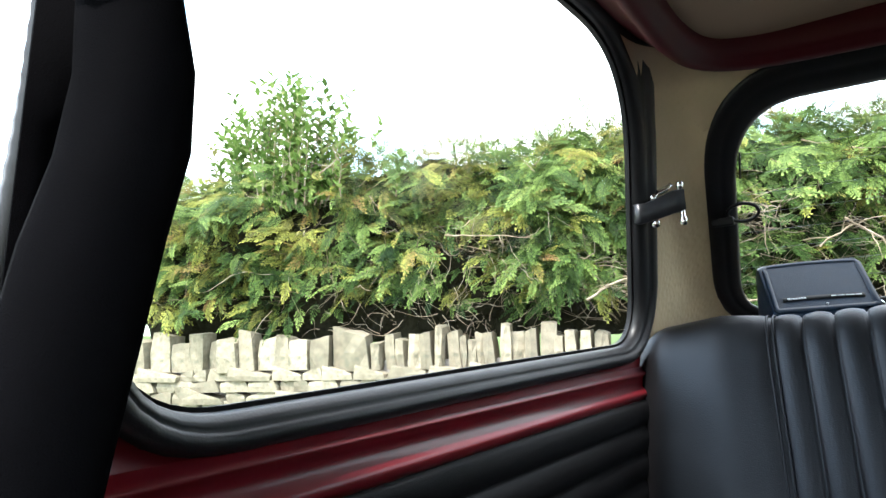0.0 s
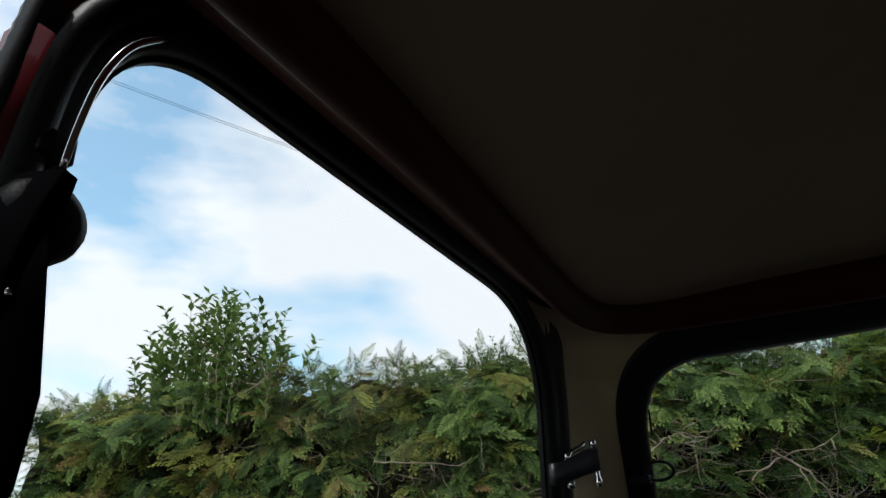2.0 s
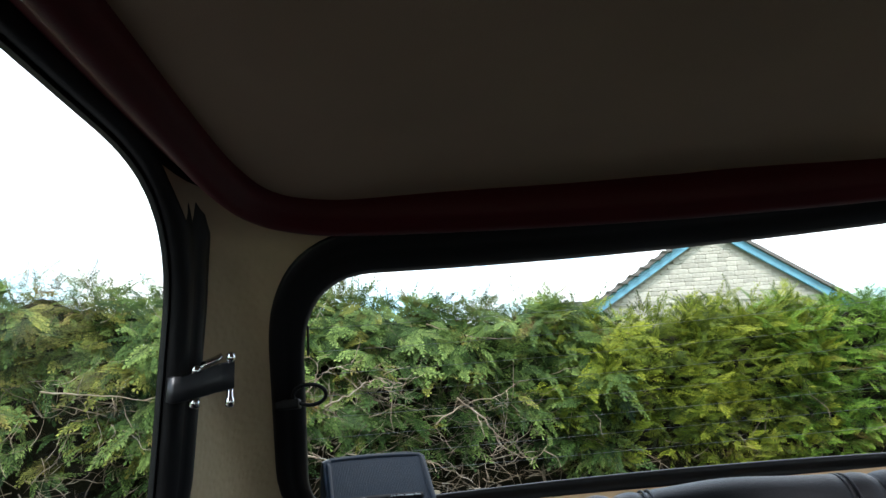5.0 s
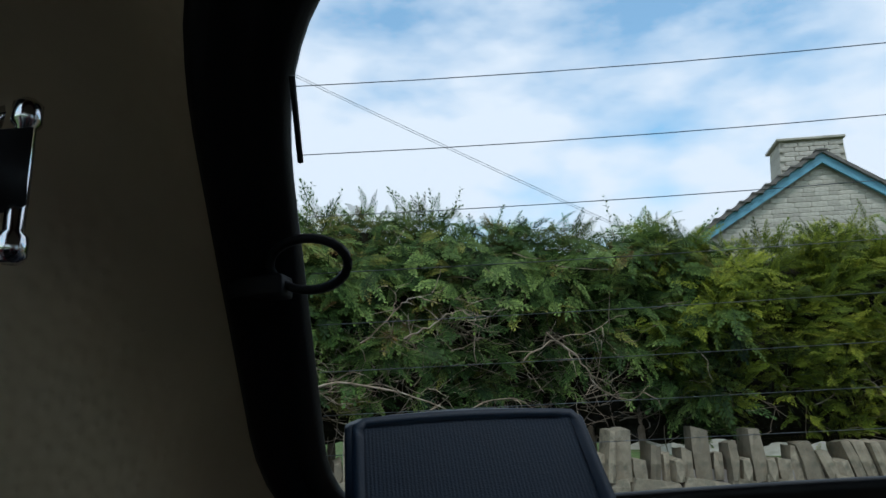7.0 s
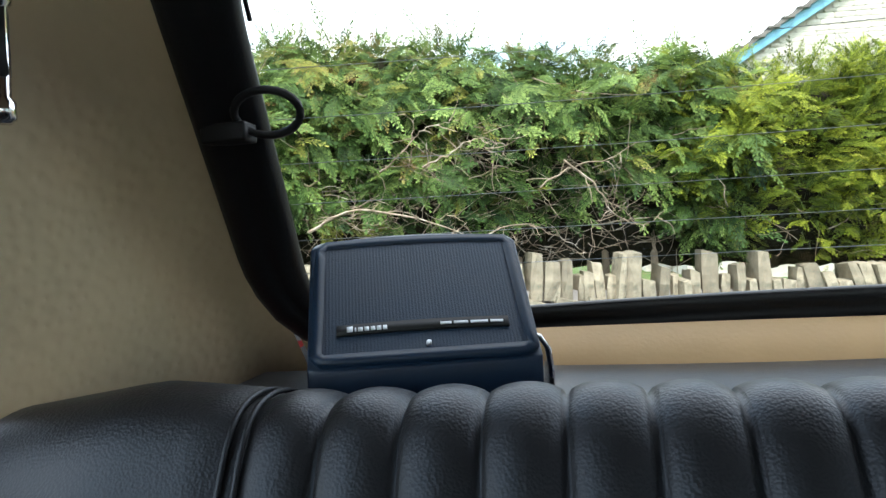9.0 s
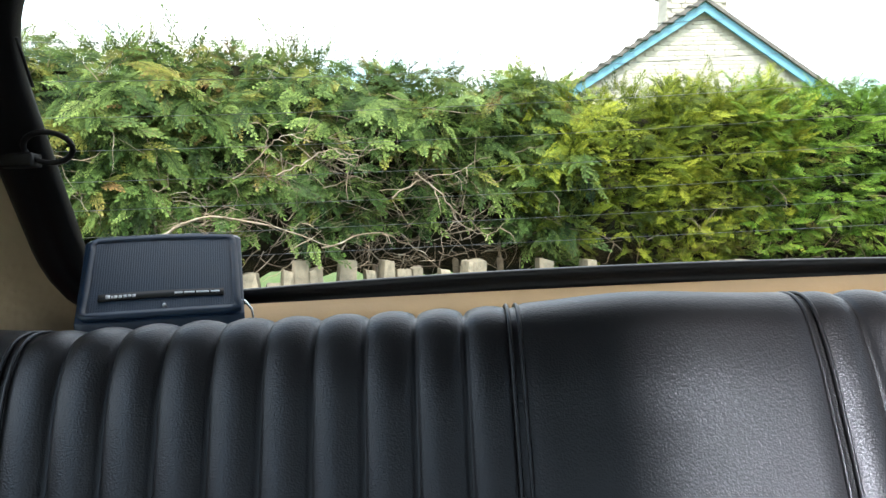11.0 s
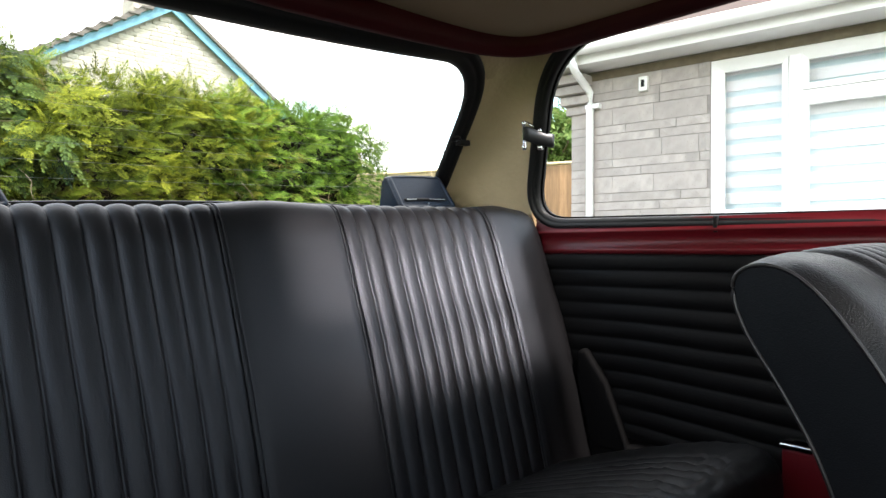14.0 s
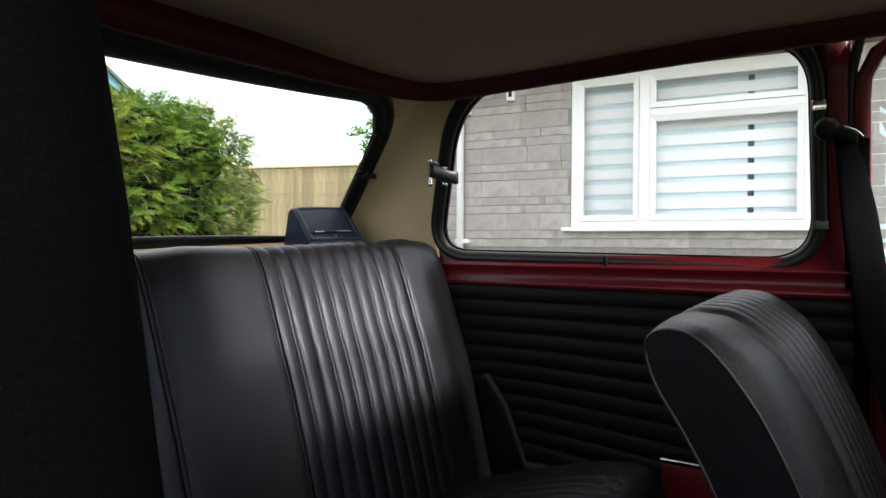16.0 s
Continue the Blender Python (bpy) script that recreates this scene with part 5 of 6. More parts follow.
# tangles of fine dead twigs where the foliage is thin
for k in range(330):
    cx, cz, wx, wz = ((-1.38, 1.76, 0.22, 0.10), (-0.30, 1.56, 0.26, 0.13), (-0.75, 1.10, 0.45, 0.12), (-2.0, 1.22, 0.40, 0.16), (-3.3, 1.25, 0.6, 0.18))[k % 5]
    x, z = r.gauss(cx, wx), r.gauss(cz, wz)
    y = wall_y(x) + hedge_face(x, z) + r.uniform(-0.12, 0.10)
    twigs.append((branch(off + Vector((x, y, z)), (r.gauss(0.3, 0.9), -0.15 + r.gauss(0, 0.25), r.gauss(0.0, 0.45)), r.uniform(0.15, 0.5), 0.004, 900 + k, 0.5), r.uniform(0.002, 0.0055)))
# the stout bare branches in the gap
for path, rad in (
    (((-0.55, 1.66), (-0.30, 1.42), (-0.17, 1.22), (0.06, 1.14), (0.23, 1.25)), 0.013),
    (((-1.95, 1.55), (-1.72, 1.80), (-1.60, 1.90), (-1.43, 1.96)), 0.011), (((-1.72, 1.80), (-1.70, 1.93), (-1.78, 2.03)), 0.008),
    (((-1.62, 1.60), (-1.41, 1.72), (-1.26, 1.83), (-1.10, 1.80)), 0.010), (((-0.75, 1.45), (-0.48, 1.60), (-0.21, 1.66), (-0.02, 1.78)), 0.010),
    (((-2.5, 1.10), (-2.15, 1.27), (-1.54, 1.16), (-1.15, 1.01)), 0.017), (((-1.3, 1.02), (-0.91, 1.15), (-0.55, 1.02), (-0.40, 0.92)), 0.010),
    (((-0.95, 1.08), (-0.94, 0.95), (-0.95, 0.78)), 0.009), (((-4.9, 2.45), (-4.75, 2.58), (-4.5, 2.72)), 0.014), (((-4.72, 2.57), (-4.78, 2.70), (-4.92, 2.82)), 0.010), (((-3.7, 1.75), (-3.3, 1.72), (-2.9, 1.66)), 0.011)):
    pts = spline([off + Vector((x, wall_y(x) - 0.18 + 0.05 * math.sin(5 * x), z)) for x, z in path], 5)
    twigs.append(([p + Vector((r.gauss(0, 0.008), r.gauss(0, 0.01), r.gauss(0, 0.008))) for p in pts], rad * 0.72))
    for p in pts[3::3]:
        twigs.append((branch(p, (r.gauss(0.2, 0.8), -0.3, r.gauss(0.1, 0.7)), r.uniform(0.12, 0.3), 0.004, r.randrange(9999), 0.5), rad * 0.4))
V, T = join_tubes(twigs)
ob = new("branches", np_mesh("branches", V, T, BARK, True))
ob.parent = hedge
tagged(ob, "bare grey-brown twigs and branches", kind="stuff")
for k in range(16):
    x = -7.0 + 0.74 * k + r.uniform(-0.2, 0.2)
    part("trunk", tube([(x, wall_y(x) + 0.85, 0.0), (x + 0.02, wall_y(x) + 0.83, 0.7), (x - 0.03, wall_y(x) + 0.8, 1.4), (x + 0.05, wall_y(x) + 0.82, 2.1)], 0.045, 7, taper=0.4), BARK, hedge)


# leafy shrubs: shoots with pointed leaves
def leafy(shoots, leaf_len, per, seed, spread=1.0):
    r = random.Random(seed)
    V, T = [], []
    for pts in shoots:
        n = len(pts)
        for k in range(per):
            t = (k + 0.5) / per * (n - 1)
            i = min(n - 2, int(t))
            p = pts[i].lerp(pts[i + 1], t - i)
            d = (pts[i + 1] - pts[i]).normalized()
            a = k * 2.4 + r.uniform(-0.4, 0.4)
            s = d.cross(Vector((0.3, 0.1, 1))).normalized()
            w = s.cross(d)
            q = (s * math.cos(a) + w * math.sin(a)) * spread + d * r.uniform(0.3, 0.9) + Vector((0, 0, 0.1))
            q.normalize()
            L = leaf_len * r.uniform(0.7, 1.15)
            f = q.cross(d).normalized() * L * 0.24
            b = len(V)
            lift = Vector((0, 0, L * 0.06))
            for v in (p, p + q * L * 0.4 + f + lift, p + q * L * 0.45, p + q * L * 0.4 - f + lift, p + q * L - lift * 1.5):
                V.append(tuple(v))
            T.extend([(b, b + 1, b + 2), (b, b + 2, b + 3), (b + 1, b + 4, b + 2), (b + 2, b + 4, b + 3)])
    return np.array(V), np.array(T)


def shrub(name, base, shoots, leaf_len, per, seed, label, category, mat=LAUREL, thick=0.009):
    ob = tagged(new(name), label, category)
    ob.location = base
    ob.empty_display_size = 0.1
    V, T = leafy(shoots, leaf_len, per, seed)
    c = new("leaves", np_mesh("leaves", V, T, mat))
    c.parent = ob
    tagged(c, kind="stuff")
    V, T = join_tubes([(s, thick) for s in shoots])
    c = new("stems", np_mesh("stems", V, T, BARK, True))
    c.parent = ob
    tagged(c, kind="stuff")
    return ob


r = random.Random(9)
sx = -5.75
sh = []
for k in range(96):
    x0 = r.gauss(0, 0.52)
    lean = x0 * 0.45 + r.gauss(0, 0.24)
    h = 1.22 * math.exp(-((x0) / 0.80) ** 2) * r.uniform(0.35, 1.0) ** 0.8 + 0.15
    sh.append([Vector((x0 + lean * t * h, r.gauss(0, 0.01) + (k % 7 - 3) * 0.06, 2.22 + (0.25 + h) * t)) for t in [i / 5 for i in range(6)]])
shrub("laurel_shrub", (sx, wall_y(sx) + 0.45, 0), sh, 0.135, 34, 3, "leafy green self-sown shrub growing above the hedge", "shrub")
sh = []
for x0, z0, h, lean in ((-2.55, 2.6, 0.42, 0.05), (-2.35, 2.6, 0.36, 0.1), (-1.5, 2.65, 0.35, -0.03), (-1.35, 2.7, 0.3, 0.1), (-0.95, 2.65, 0.2, 0.05), (0.05, 2.55, 0.42, -0.06), (0.12, 2.5, 0.25, 0.1), (0.75, 2.5, 0.30, 0.22), (-2.7, 2.6, 0.35, -0.1), (-3.4, 2.45, 0.3, 0.05), (-3.1, 2.5, 0.25, -0.1), (-3.7, 2.45, 0.35, 0.1)):
    sh.append([Vector((x0 + lean * t, wall_y(x0) - 5.0 + 0.2, z0 + (h - 0.02) * t)) for t in [i / 5 for i in range(6)]])
shrub("bramble", (0, 5.0, 0), [[p for p in s] for s in sh], 0.045, 22, 8, "thin leafy bramble shoots above the hedge", "bramble", thick=0.004)


# ---- the bungalow beside the drive: its own frame, u along the wall, v into the house ----
HU = Vector((0.132, -0.991, 0)).normalized()
HOUSE = Matrix(((HU.x, -HU.y, 0, 4.6), (HU.y, HU.x, 0, 1.54), (0, 0, 1, 0), (0, 0, 0, 1)))
bung = thing("bungalow", (0, 0, 0), "bungalow of grey stone blocks with white windows and guttering", "house", m=HOUSE)
W0, W1, WZ0, WZ1 = 0.0, 1.80, 1.115, 2.40
END = -1.25
# wall body with the window opening
for nm, a in (("wall", (END + 0.012, W0, 0.004, 0.28, 0, 2.52)), ("wall", (W1, 8.5, 0.004, 0.28, 0, 2.52)), ("wall", (W0, W1, 0.004, 0.28, 0, WZ0 - 0.02)), ("wall", (W0, W1, 0.004, 0.28, WZ1, 2.52)), ("wall", (END + 0.012, END + 0.28, 0.28, 6.5, 0, 2.52)), ("wall", (8.2, 8.5, 0.28, 6.5, 0, 2.52)), ("wall", (END + 0.28, 8.2, 6.2, 6.5, 0, 2.52))):
    part(nm, box(*a), MORTAR, bung, smooth=False)
part("room_floor", box(W0 - 0.5, W1 + 0.5, 0.28, 3.2, 0.4, 0.45), BLIND_WHITE, bung, smooth=False)
win = part("window", loft([[(u, v, z) for u, z in lp] for lp, v in (([(W0, WZ0), (W1, WZ0), (W1, WZ1), (W0, WZ1)], 0.005), ([(W0, WZ0), (W1, WZ0), (W1, WZ1), (W0, WZ1)], 0.08), ([(W0 + 0.055, WZ0 + 0.055), (W1 - 0.055, WZ0 + 0.055), (W1 - 0.055, WZ1 - 0.055), (W0 + 0.055, WZ1 - 0.055)], 0.08), ([(W0 + 0.055, WZ0 + 0.055), (W1 - 0.055, WZ0 + 0.055), (W1 - 0.055, WZ1 - 0.055), (W0 + 0.055, WZ1 - 0.055)], 0.012), ([(W0, WZ0), (W1, WZ0), (W1, WZ1), (W0, WZ1)], 0.005))]), UPVC, bung, "white plastic window frame", smooth=False)
part("mullion", box(0.56, 0.645, 0.006, 0.078, WZ0 + 0.055, WZ1 - 0.055), UPVC, win, smooth=False, bevel=0.004)
part("transom", box(0.645, W1 - 0.055, 0.008, 0.076, 2.015, 2.075), UPVC, win, smooth=False, bevel=0.004)


def casement(u0, u1, z0, z1):
    o = [(u0, z0), (u1, z0), (u1, z1), (u0, z1)]
    i = [(u0 + 0.045, z0 + 0.045), (u1 - 0.045, z0 + 0.045), (u1 - 0.045, z1 - 0.045), (u0 + 0.045, z1 - 0.045)]
    c = part("casement", loft([[(u, v, z) for u, z in lp] for lp, v in ((o, 0.03), (o, -0.004), (i, 0.006), (i, 0.03))]), UPVC, win, "white opening frame", smooth=False)
    bm = bmesh.new()
    bm.faces.new([bm.verts.new((u, 0.024, z)) for u, z in i])
    g = part("pane", bm, HOUSE_GLASS, win, "reflecting window pane", smooth=False)
    g.visible_shadow = False


casement(0.058, 0.558, WZ0 + 0.058, WZ1 - 0.058)
casement(0.648, W1 - 0.058, WZ0 + 0.058, 2.012)
casement(0.648, W1 - 0.058, 2.078, WZ1 - 0.058)
part("sill", box(W0 - 0.07, W1 + 0.07, -0.06, 0.02, WZ0 - 0.03, WZ0 + 0.004), UPVC, bung, "white window sill", smooth=False, bevel=0.006)
blind = thing("roller_blind", (0.9, 0.12, WZ0), "white day-and-night blind with pale blue sheer stripes", "blind", m=HOUSE)
zz = WZ0 + 0.03
k = 0
while zz < WZ1 - 0.06:
    h = 0.078 if k % 2 == 0 else 0.050
    back = 0.0 if k % 2 == 0 else 0.012
    part("blind_stripe", box(W0 + 0.03, W1 - 0.03, 0.12 + back, 0.124 + back, zz - 0.004, min(WZ1 - 0.02, zz + h + 0.004)), BLIND_WHITE if k % 2 == 0 else BLIND_SHEER, blind, smooth=False)
    zz += h
    k += 1
part("control_pole", box(1.36, 1.405, 0.1255, 0.1305, WZ0 + 0.06, WZ1 - 0.08), PIPING, blind, "dark upright between the blind's layers", smooth=False)
# next window further along the front
win2 = part("window", box(2.10, 3.6, 0.0, 0.06, 0.9, WZ1), UPVC, bung, "white framed window", smooth=False, bevel=0.006)
bm = bmesh.new()
bm.faces.new([bm.verts.new((u, -0.004, z)) for u, z in ((2.2, 1.0), (3.5, 1.0), (3.5, 2.3), (2.2, 2.3))])
part("pane", bm, BLIND_SHEER, win2, smooth=False)
# eaves, fascia and gutter
part("soffit", box(END - 0.25, 8.7, -0.32, 0.03, 2.485, 2.51), UPVC, bung, smooth=False)
part("fascia_strip", box(END - 0.02, 8.6, -0.012, 0.018, 2.402, 2.47), BROWN_BOARD, bung, "weathered brown board under the eaves", smooth=False)
part("fascia", box(END - 0.25, 8.7, -0.335, -0.32, 2.47, 2.65), UPVC, bung, "white fascia board", smooth=False, bevel=0.003)
gut = [(-0.34, 0.10), (-0.36, 0.055), (-0.40, 0.02), (-0.445, 0.02), (-0.475, 0.055), (-0.48, 0.10), (-0.465, 0.10), (-0.455, 0.06), (-0.43, 0.035), (-0.40, 0.035), (-0.375, 0.06), (-0.355, 0.10)]
part("gutter", loft([[(u, v, 2.51 + z) for v, z in gut] for u in [END - 0.28 + 1.0 * i for i in range(11)]], caps=True), UPVC, bung, "white plastic gutter")
dp = [(-1.00, -0.42, 2.53), (-1.00, -0.42, 2.455), (-1.01, -0.36, 2.41), (-1.03, -0.12, 2.33), (-1.03, -0.055, 2.29), (-1.03, -0.05, 2.15), (-1.03, -0.05, 0.1)]
pipe = part("downpipe", tube(dp, 0.034, 12), UPVC, bung, "white downpipe")
for z in (2.17, 1.0):
    part("pipe_clip", box(-1.075, -0.94, -0.06, 0.02, z - 0.02, z + 0.02), UPVC, pipe, smooth=False, bevel=0.004)
for k in range(4):
    part("corbel", box(END - 0.03 - 0.035 * k, END + 0.22, -0.03 - 0.05 * k, 0.2, 2.12 + 0.085 * k, 2.195 + 0.085 * k), BLOCK, bung, smooth=False, bevel=0.008)
bell = part("door_sensor", box(-0.585, -0.510, -0.045, 0.02, 2.242, 2.365), UPVC, bung, "small white sensor box with a black window", smooth=False, bevel=0.008)
part("sensor_window", box(-0.562, -0.533, -0.052, -0.04, 2.275, 2.335), PLASTIC, bell, smooth=False, bevel=0.004)
# roof with rows of tiles
rows_t = part("roof", loft([[(u, v, z) for v, z in ((-0.42, 2.61), (3.1, 4.26), (6.9, 2.61))] for u in (END - 0.3, 8.8)], closed=False), ROOF_TILE, bung, "brown tiled roof", smooth=False)
tile_bm = bmesh.new()
bmesh.ops.create_cube(tile_bm, size=1)
for v in tile_bm.verts:
    v.co = (v.co.x * 0.32, v.co.y * 0.36, v.co.z * 0.022 + 0.012 * math.cos(v.co.x * 6) + (0.012 if v.co.y < 0 else 0))
tile_me = bpy.data.meshes.new("tile")
tile_bm.to_mesh(tile_me)
tile_bm.free()
tile_me.materials.append(ROOF_TILE)
slope = math.atan2(1.65, 3.52)
for row in range(4):
    for k in range(14):
        t = new("tile", tile_me)
        t.parent = rows_t
        t.matrix_basis = Matrix.Translation((END - 0.15 + 0.33 * k + (0.16 if row % 2 else 0), -0.40 + 0.14 + 0.27 * row, 2.645 + 0.127 * row)) @ Euler((slope, 0, 0)).to_matrix().to_4x4()


# ---- the old stone house behind the hedge ----
far = thing("stone_house", (7.2, 20, 0), "old pale stone house with blue bargeboards and a tall chimney", "house")
FAR_STONE = material("coursed_pale_stone", (0.42, 0.39, 0.33), 0.9, var=0.2, scale=0.9, fine=1, fine_scale=14, bump=0.8, spots=(0.33, 0.31, 0.26), spot_scale=2.2, spec=0.15, stretch=(1.0, 1.0, 3.2))
G = Vector((7.20, 20.0, 8.49))
EV, HALF, HALF_R = 5.35, 4.9, 4.25
bm = loft([[(x, y, z) for x, z in ((G.x - HALF, -1), (G.x + HALF_R, -1), (G.x + HALF_R, EV), (G.x, G.z - 0.1), (G.x - HALF, EV))] for y in (20.0, 31.0)], caps=True)
part("wall", bm, FAR_STONE, far, "pale coursed stone gable", smooth=False)
# single stones standing out of the gable
rr = random.Random(3)
st_bm = bmesh.new()
bmesh.ops.create_cube(st_bm, size=1)
bmesh.ops.bevel(st_bm, geom=st_bm.edges, offset=0.12, segments=1, affect="EDGES")
st_me = bpy.data.meshes.new("stone")
st_bm.to_mesh(st_me)
st_bm.free()
st_me.materials.append(material("gable_stone", (0.43, 0.40, 0.34), 0.9, var=0.25, scale=3, fine=1, fine_scale=20, bump=0.6, island=0.14, spec=0.15))
count = 0
z = 6.0
while z < 8.25 and count < 300:
    hh = rr.uniform(0.10, 0.17)
    reach = (G.z - 0.25 - z - hh) * HALF / (G.z - EV)
    x = -reach
    reach *= HALF_R / HALF
    while x < reach - 0.15:
        w = rr.uniform(0.22, 0.55)
        w = min(w, reach - x)
        ob = new("stone", st_me)
        ob.parent = far
        ob.matrix_basis = Matrix.Translation((G.x + x + w / 2 - 7.2, -0.015, z + hh / 2)) @ Matrix.Diagonal((w * 0.99, 0.05 + rr.uniform(0, 0.012), hh * 0.97, 1))
        count += 1
        x += w
    z += hh
for sgn in (-1, 1):
    a, b = Vector((G.x, 19.78, G.z + 0.06)), Vector((G.x + sgn * ((HALF if sgn < 0 else HALF_R) + 0.4), 19.78, EV - 0.20))
    drop = Vector((0, 0, -0.30))
    bm = bmesh.new()
    f = [bm.verts.new(p) for p in (a, b, b + drop, a + drop)]
    g = [bm.verts.new(p + Vector((0, 0.07, 0))) for p in (a, b, b + drop, a + drop)]
    bm.faces.new(f)
    bm.faces.new(g[::-1])
    for i in range(4):
        bm.faces.new((f[i], g[i], g[(i + 1) % 4], f[(i + 1) % 4]))
    part("bargeboard", bm, BLUE_PAINT, far, "faded sky blue bargeboard", smooth=False)
    bm = bmesh.new()
    up = Vector((sgn * 0.06, 0, 0.09))
    f = [bm.verts.new(p) for p in (a + Vector((0, -0.1, 0)), b + Vector((0, -0.1, 0)), b + up + Vector((0, -0.1, 0)), a + Vector((0, -0.1, 0.12)))]
    g = [bm.verts.new(v.co + Vector((0, 11.4, 0))) for v in f]
    bm.faces.new(f)
    bm.faces.new(g[::-1])
    for i in range(4):
        bm.faces.new((f[i], g[i], g[(i + 1) % 4], f[(i + 1) % 4]))
    part("roof", bm, SLATE, far, "dark stone-slated roof", smooth=False)
    # stepped slate ends along the verge
    for k in range(14 if sgn < 0 else 0):
        t = k / 14
        p = a.lerp(b, t)
        part("slate", box(p.x - 0.16, p.x + 0.16, p.y - 0.14, p.y + 0.5, p.z + 0.04, p.z + 0.09), SLATE, far, smooth=False)
ch = part("chimney", loft([[(x, y, z) for x, y in ((G.x - w, 20.02), (G.x + w * 0.72, 20.02), (G.x + w * 0.72, 20.02 + 1.0), (G.x - w, 20.02 + 1.0))] for w, z in ((1.08, 7.4), (1.08, 8.2), (1.02, 9.06))], caps=True), FAR_STONE, far, "stone chimney stack", smooth=False)
part("chimney_cap", box(G.x - 1.12, G.x + 0.80, 19.9, 21.15, 9.06, 9.14), FAR_STONE, ch, smooth=False, bevel=0.02)
for k in range(6):
    for j in range(4):
        w = 0.42
        ob = new("stone", st_me)
        ob.parent = ch
        ob.matrix_basis = Matrix.Translation((G.x - 0.85 + w * j + (0.12 if k % 2 else 0), 20.0, 8.2 + 0.145 * k)) @ Matrix.Diagonal((w * 0.95, 0.06, 0.135, 1))
# low neighbouring roof beyond the hedge
low = thing("outbuilding", (2.0, 24, 0), "low stone outbuilding with a dark flat roof edge", "shed")
part("wall", box(1.4, 4.6, 23.5, 27, 0, 7.0), FAR_STONE, low, smooth=False)
part("roof", box(1.3, 4.7, 23.4, 27.1, 7.0, 7.12), SLATE, low, smooth=False)

# ---- board fence between hedge and bungalow ----
fence = thing("fence", (7.3, 7.5, 0), "pale close-boarded wooden fence with older browner boards near the house", "fence")
FA, FB = Vector((6.2, 11.3, 0)), Vector((8.5, 4.6, 0))
fd = (FB - FA).normalized()
fn = Vector((fd.y, -fd.x, 0))
if fn.x > 0:
    fn = -fn
ang = math.atan2(fd.y, fd.x)
bd = bmesh.new()
bmesh.ops.create_cube(bd, size=1)
for v in bd.verts:
    v.co = (v.co.x * 0.128, v.co.y * (0.022 if v.co.x > 0 else 0.010), (v.co.z + 0.5) * 2.18)
bd_me = bpy.data.meshes.new("board")
bd.to_mesh(bd_me)
bd.free()
bd_me.materials.append(FENCE_WOOD)
bd_old = bd_me.copy()
bd_old.materials[0] = FENCE_BROWN
L = (FB - FA).length
n = int(L / 0.115)
for k in range(n):
    p = FA + fd * (0.115 * k)
    ob = new("board", bd_me if k < 0.66 * n else bd_old)
    ob.parent = fence
    ob.matrix_basis = Matrix.Translation(p + Vector((-7.3, -7.5, 0.12 + rr.uniform(-0.006, 0.006)))) @ pose(0, 0, 0, 0, 0, math.degrees(ang) + 1.5)
for k in range(5):
    p = FA + fd * (L * k / 4) - fn * 0.02
    part("post", box(p.x - 0.05, p.x + 0.05, p.y - 0.05, p.y + 0.05, 0, 2.30), FENCE_WOOD, fence, smooth=False, bevel=0.006)
cap_a, cap_b = FA + Vector((0, 0, 2.31)), FB + Vector((0, 0, 2.31))
part("capping_rail", tube([cap_a, cap_a.lerp(cap_b, 0.5), cap_b], 0.035, 4), FENCE_WOOD, fence, smooth=False)


# ---- trees beyond the fence and overhead wires ----
def tree(base, height, radius, seed, label):
    r = random.Random(seed)
    shoots = []
    limbs = []
    for k in range(60):
        a, el = r.uniform(0, 2 * math.pi), r.uniform(-0.2, 1.2)
        rad = radius * r.uniform(0.45, 1.0)
        tip = Vector((math.cos(a) * math.cos(el) * rad, math.sin(a) * math.cos(el) * rad, height * 0.62 + math.sin(el) * rad * 0.8))
        root = Vector((0, 0, height * r.uniform(0.3, 0.6)))
        limbs.append(([root.lerp(tip, t) for t in [i / 5 for i in range(6)]], 0.03))
        for q in range(14):
            d = Vector((r.gauss(0, 1), r.gauss(0, 1), r.gauss(0.3, 0.8))).normalized()
            p = root.lerp(tip, r.uniform(0.6, 1.05))
            shoots.append([p + d * (0.1 * i) * radius * 0.5 for i in range(5)])
    ob = tagged(new("tree"), label, "tree", "trees beyond the fence")
    ob.location = base
    V, T = leafy(shoots, 0.14, 16, seed)
    c = new("crown", np_mesh("crown", V, T, LAUREL))
    c.parent = ob
    tagged(c, kind="stuff")
    V, T = join_tubes(limbs + [([Vector((0, 0, height * 0.6 * t)) + Vector((0.05 * math.sin(5 * t), 0, 0)) for t in [i / 5 for i in range(6)]], 0.14)])
    c = new("trunk", np_mesh("trunk", V, T, BARK, True))
    c.parent = ob
    return ob


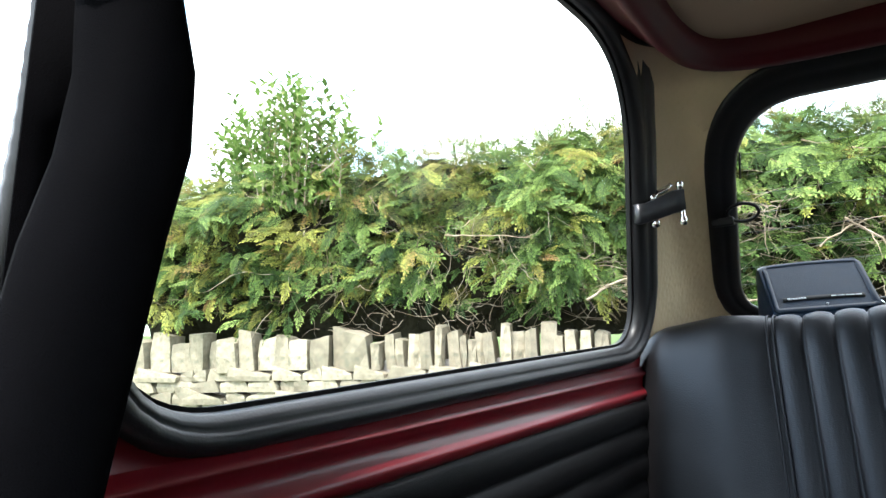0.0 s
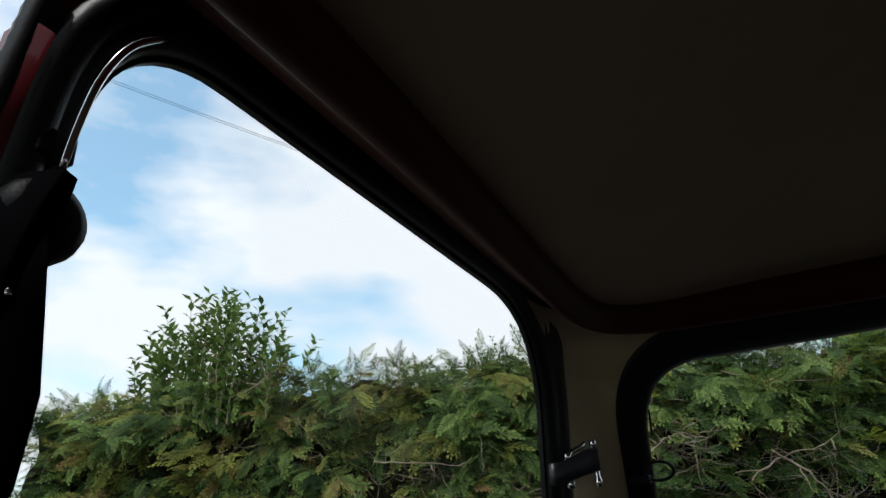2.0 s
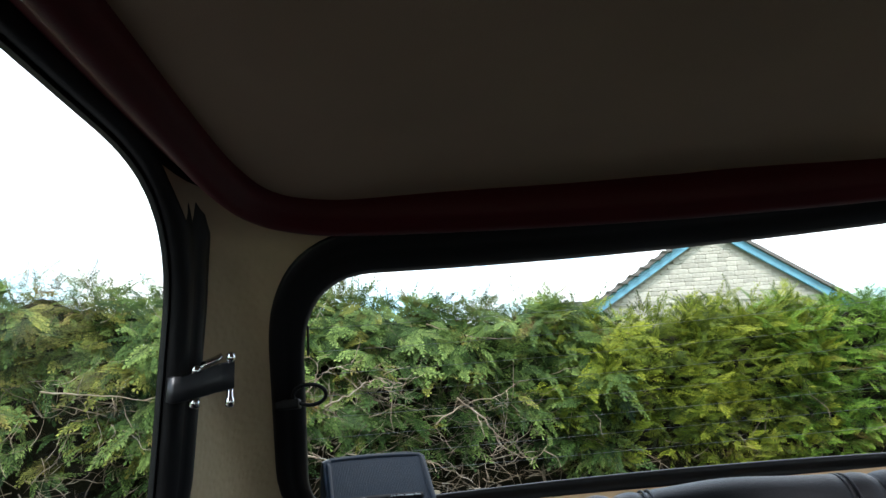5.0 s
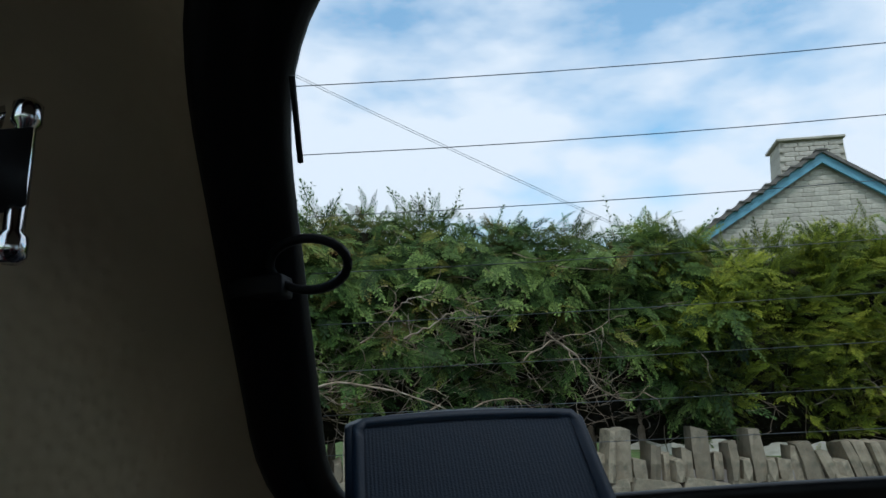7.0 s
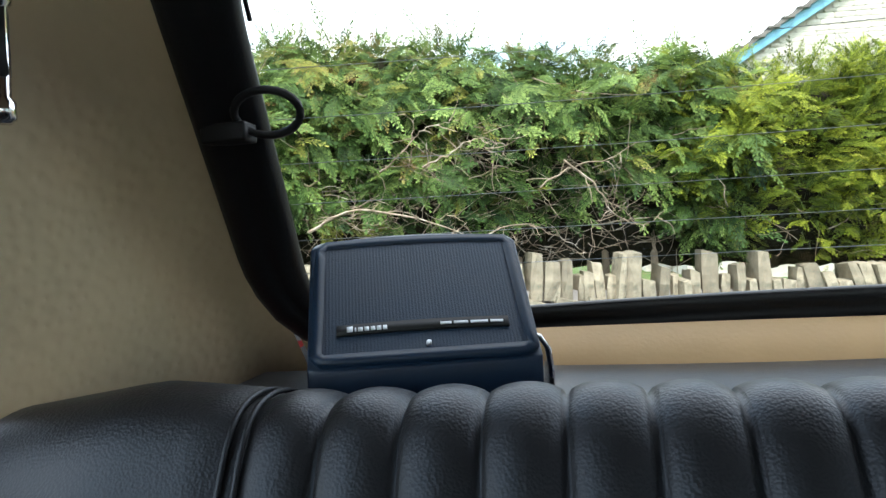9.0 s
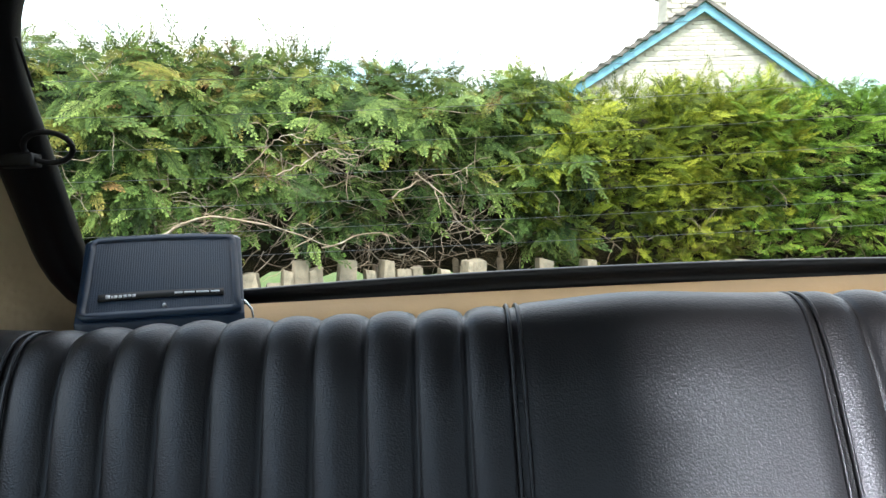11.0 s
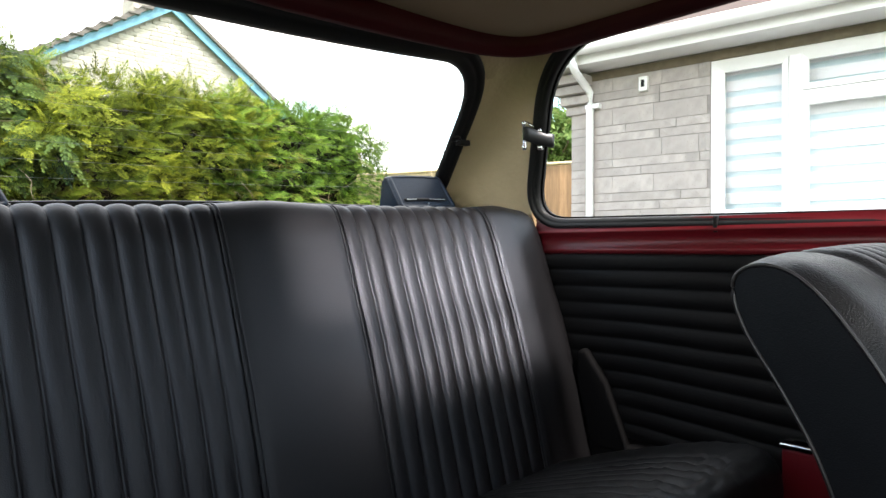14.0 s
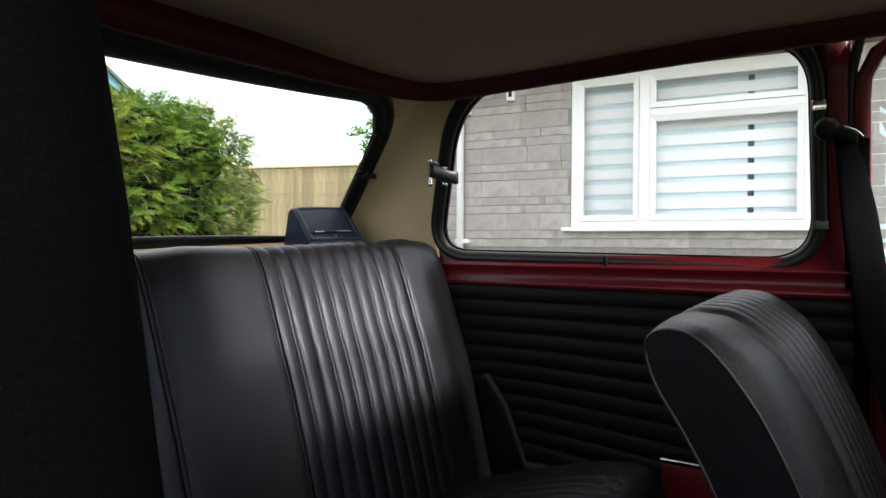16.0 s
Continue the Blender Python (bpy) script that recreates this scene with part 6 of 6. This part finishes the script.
tree((12.2, 9.0, 0), 5.2, 1.9, 21, "broad-leaved tree beyond the fence")
tree((12.0, 17.0, 0), 4.9, 1.3, 22, "small rounded tree far beyond the fence")
wires = thing("telephone_wires", (-10, 14, 9), "pair of thin telephone wires against the sky", "wires")
for d in (0.0, 0.10):
    part("wire", tube(spline([Vector(p) + Vector((0, 0, d)) for p in ((-21.5, 8.5, 17.7), (-19.19, 12.08, 17.1), (-15.18, 17.52, 15.96), (-10.81, 22.1, 14.38), (1.22, 26.63, 8.89), (3.6, 26.9, 7.7))], 5), 0.010, 4), PLASTIC, wires)


# ---- blocks of the bungalow's front, the pieces last ----
def block_mesh(length, height, seed):
    r = random.Random(seed)
    bm = bmesh.new()
    bmesh.ops.create_cube(bm, size=1)
    bmesh.ops.subdivide_edges(bm, edges=[e for e in bm.edges if abs(e.verts[0].co.x - e.verts[1].co.x) > 0.5], cuts=3)
    for v in bm.verts:
        front = v.co.y < 0
        v.co = (v.co.x * length, v.co.y * 0.05 + (r.uniform(-0.006, 0.004) if front else 0), v.co.z * height)
    me = bpy.data.meshes.new("block")
    bm.to_mesh(me)
    bm.free()
    me.materials.append(BLOCK)
    return me


BLOCKS = {}
r = random.Random(31)
courses = []
for k in range(10):
    z = 0.9495 + 0.1485 * k
    courses += [(z, 0.0742), (z + 0.0742, 0.0743)] if k % 2 == 0 else [(z, 0.1485)]
for z, hb in courses:
    u = END + 0.012
    first = True
    while u < 2.4:
        Lb = r.choice([0.30, 0.37, 0.44, 0.44] if hb > 0.1 else [0.30, 0.44, 0.60, 0.75])
        if first:
            Lb = r.choice([0.22, 0.40])
            first = False
        e = u + Lb
        mid = z + hb / 2
        if WZ0 - 0.035 < mid < WZ1 + 0.02 and e > W0 - 0.004 and u < W1:
            if u >= W0 - 0.05:
                u = W1 + 0.005
                continue
            e = W0 - 0.004
        Lb = e - u
        if Lb > 0.05:
            key = (round(Lb, 2), hb > 0.1, r.randrange(2))
            if key not in BLOCKS:
                BLOCKS[key] = block_mesh(round(Lb, 2) - 0.0025, hb - 0.006, len(BLOCKS))
            ob = new("block", BLOCKS[key])
            ob.parent = bung
            ob.location = (u + Lb / 2, 0.022, mid)
        u = e
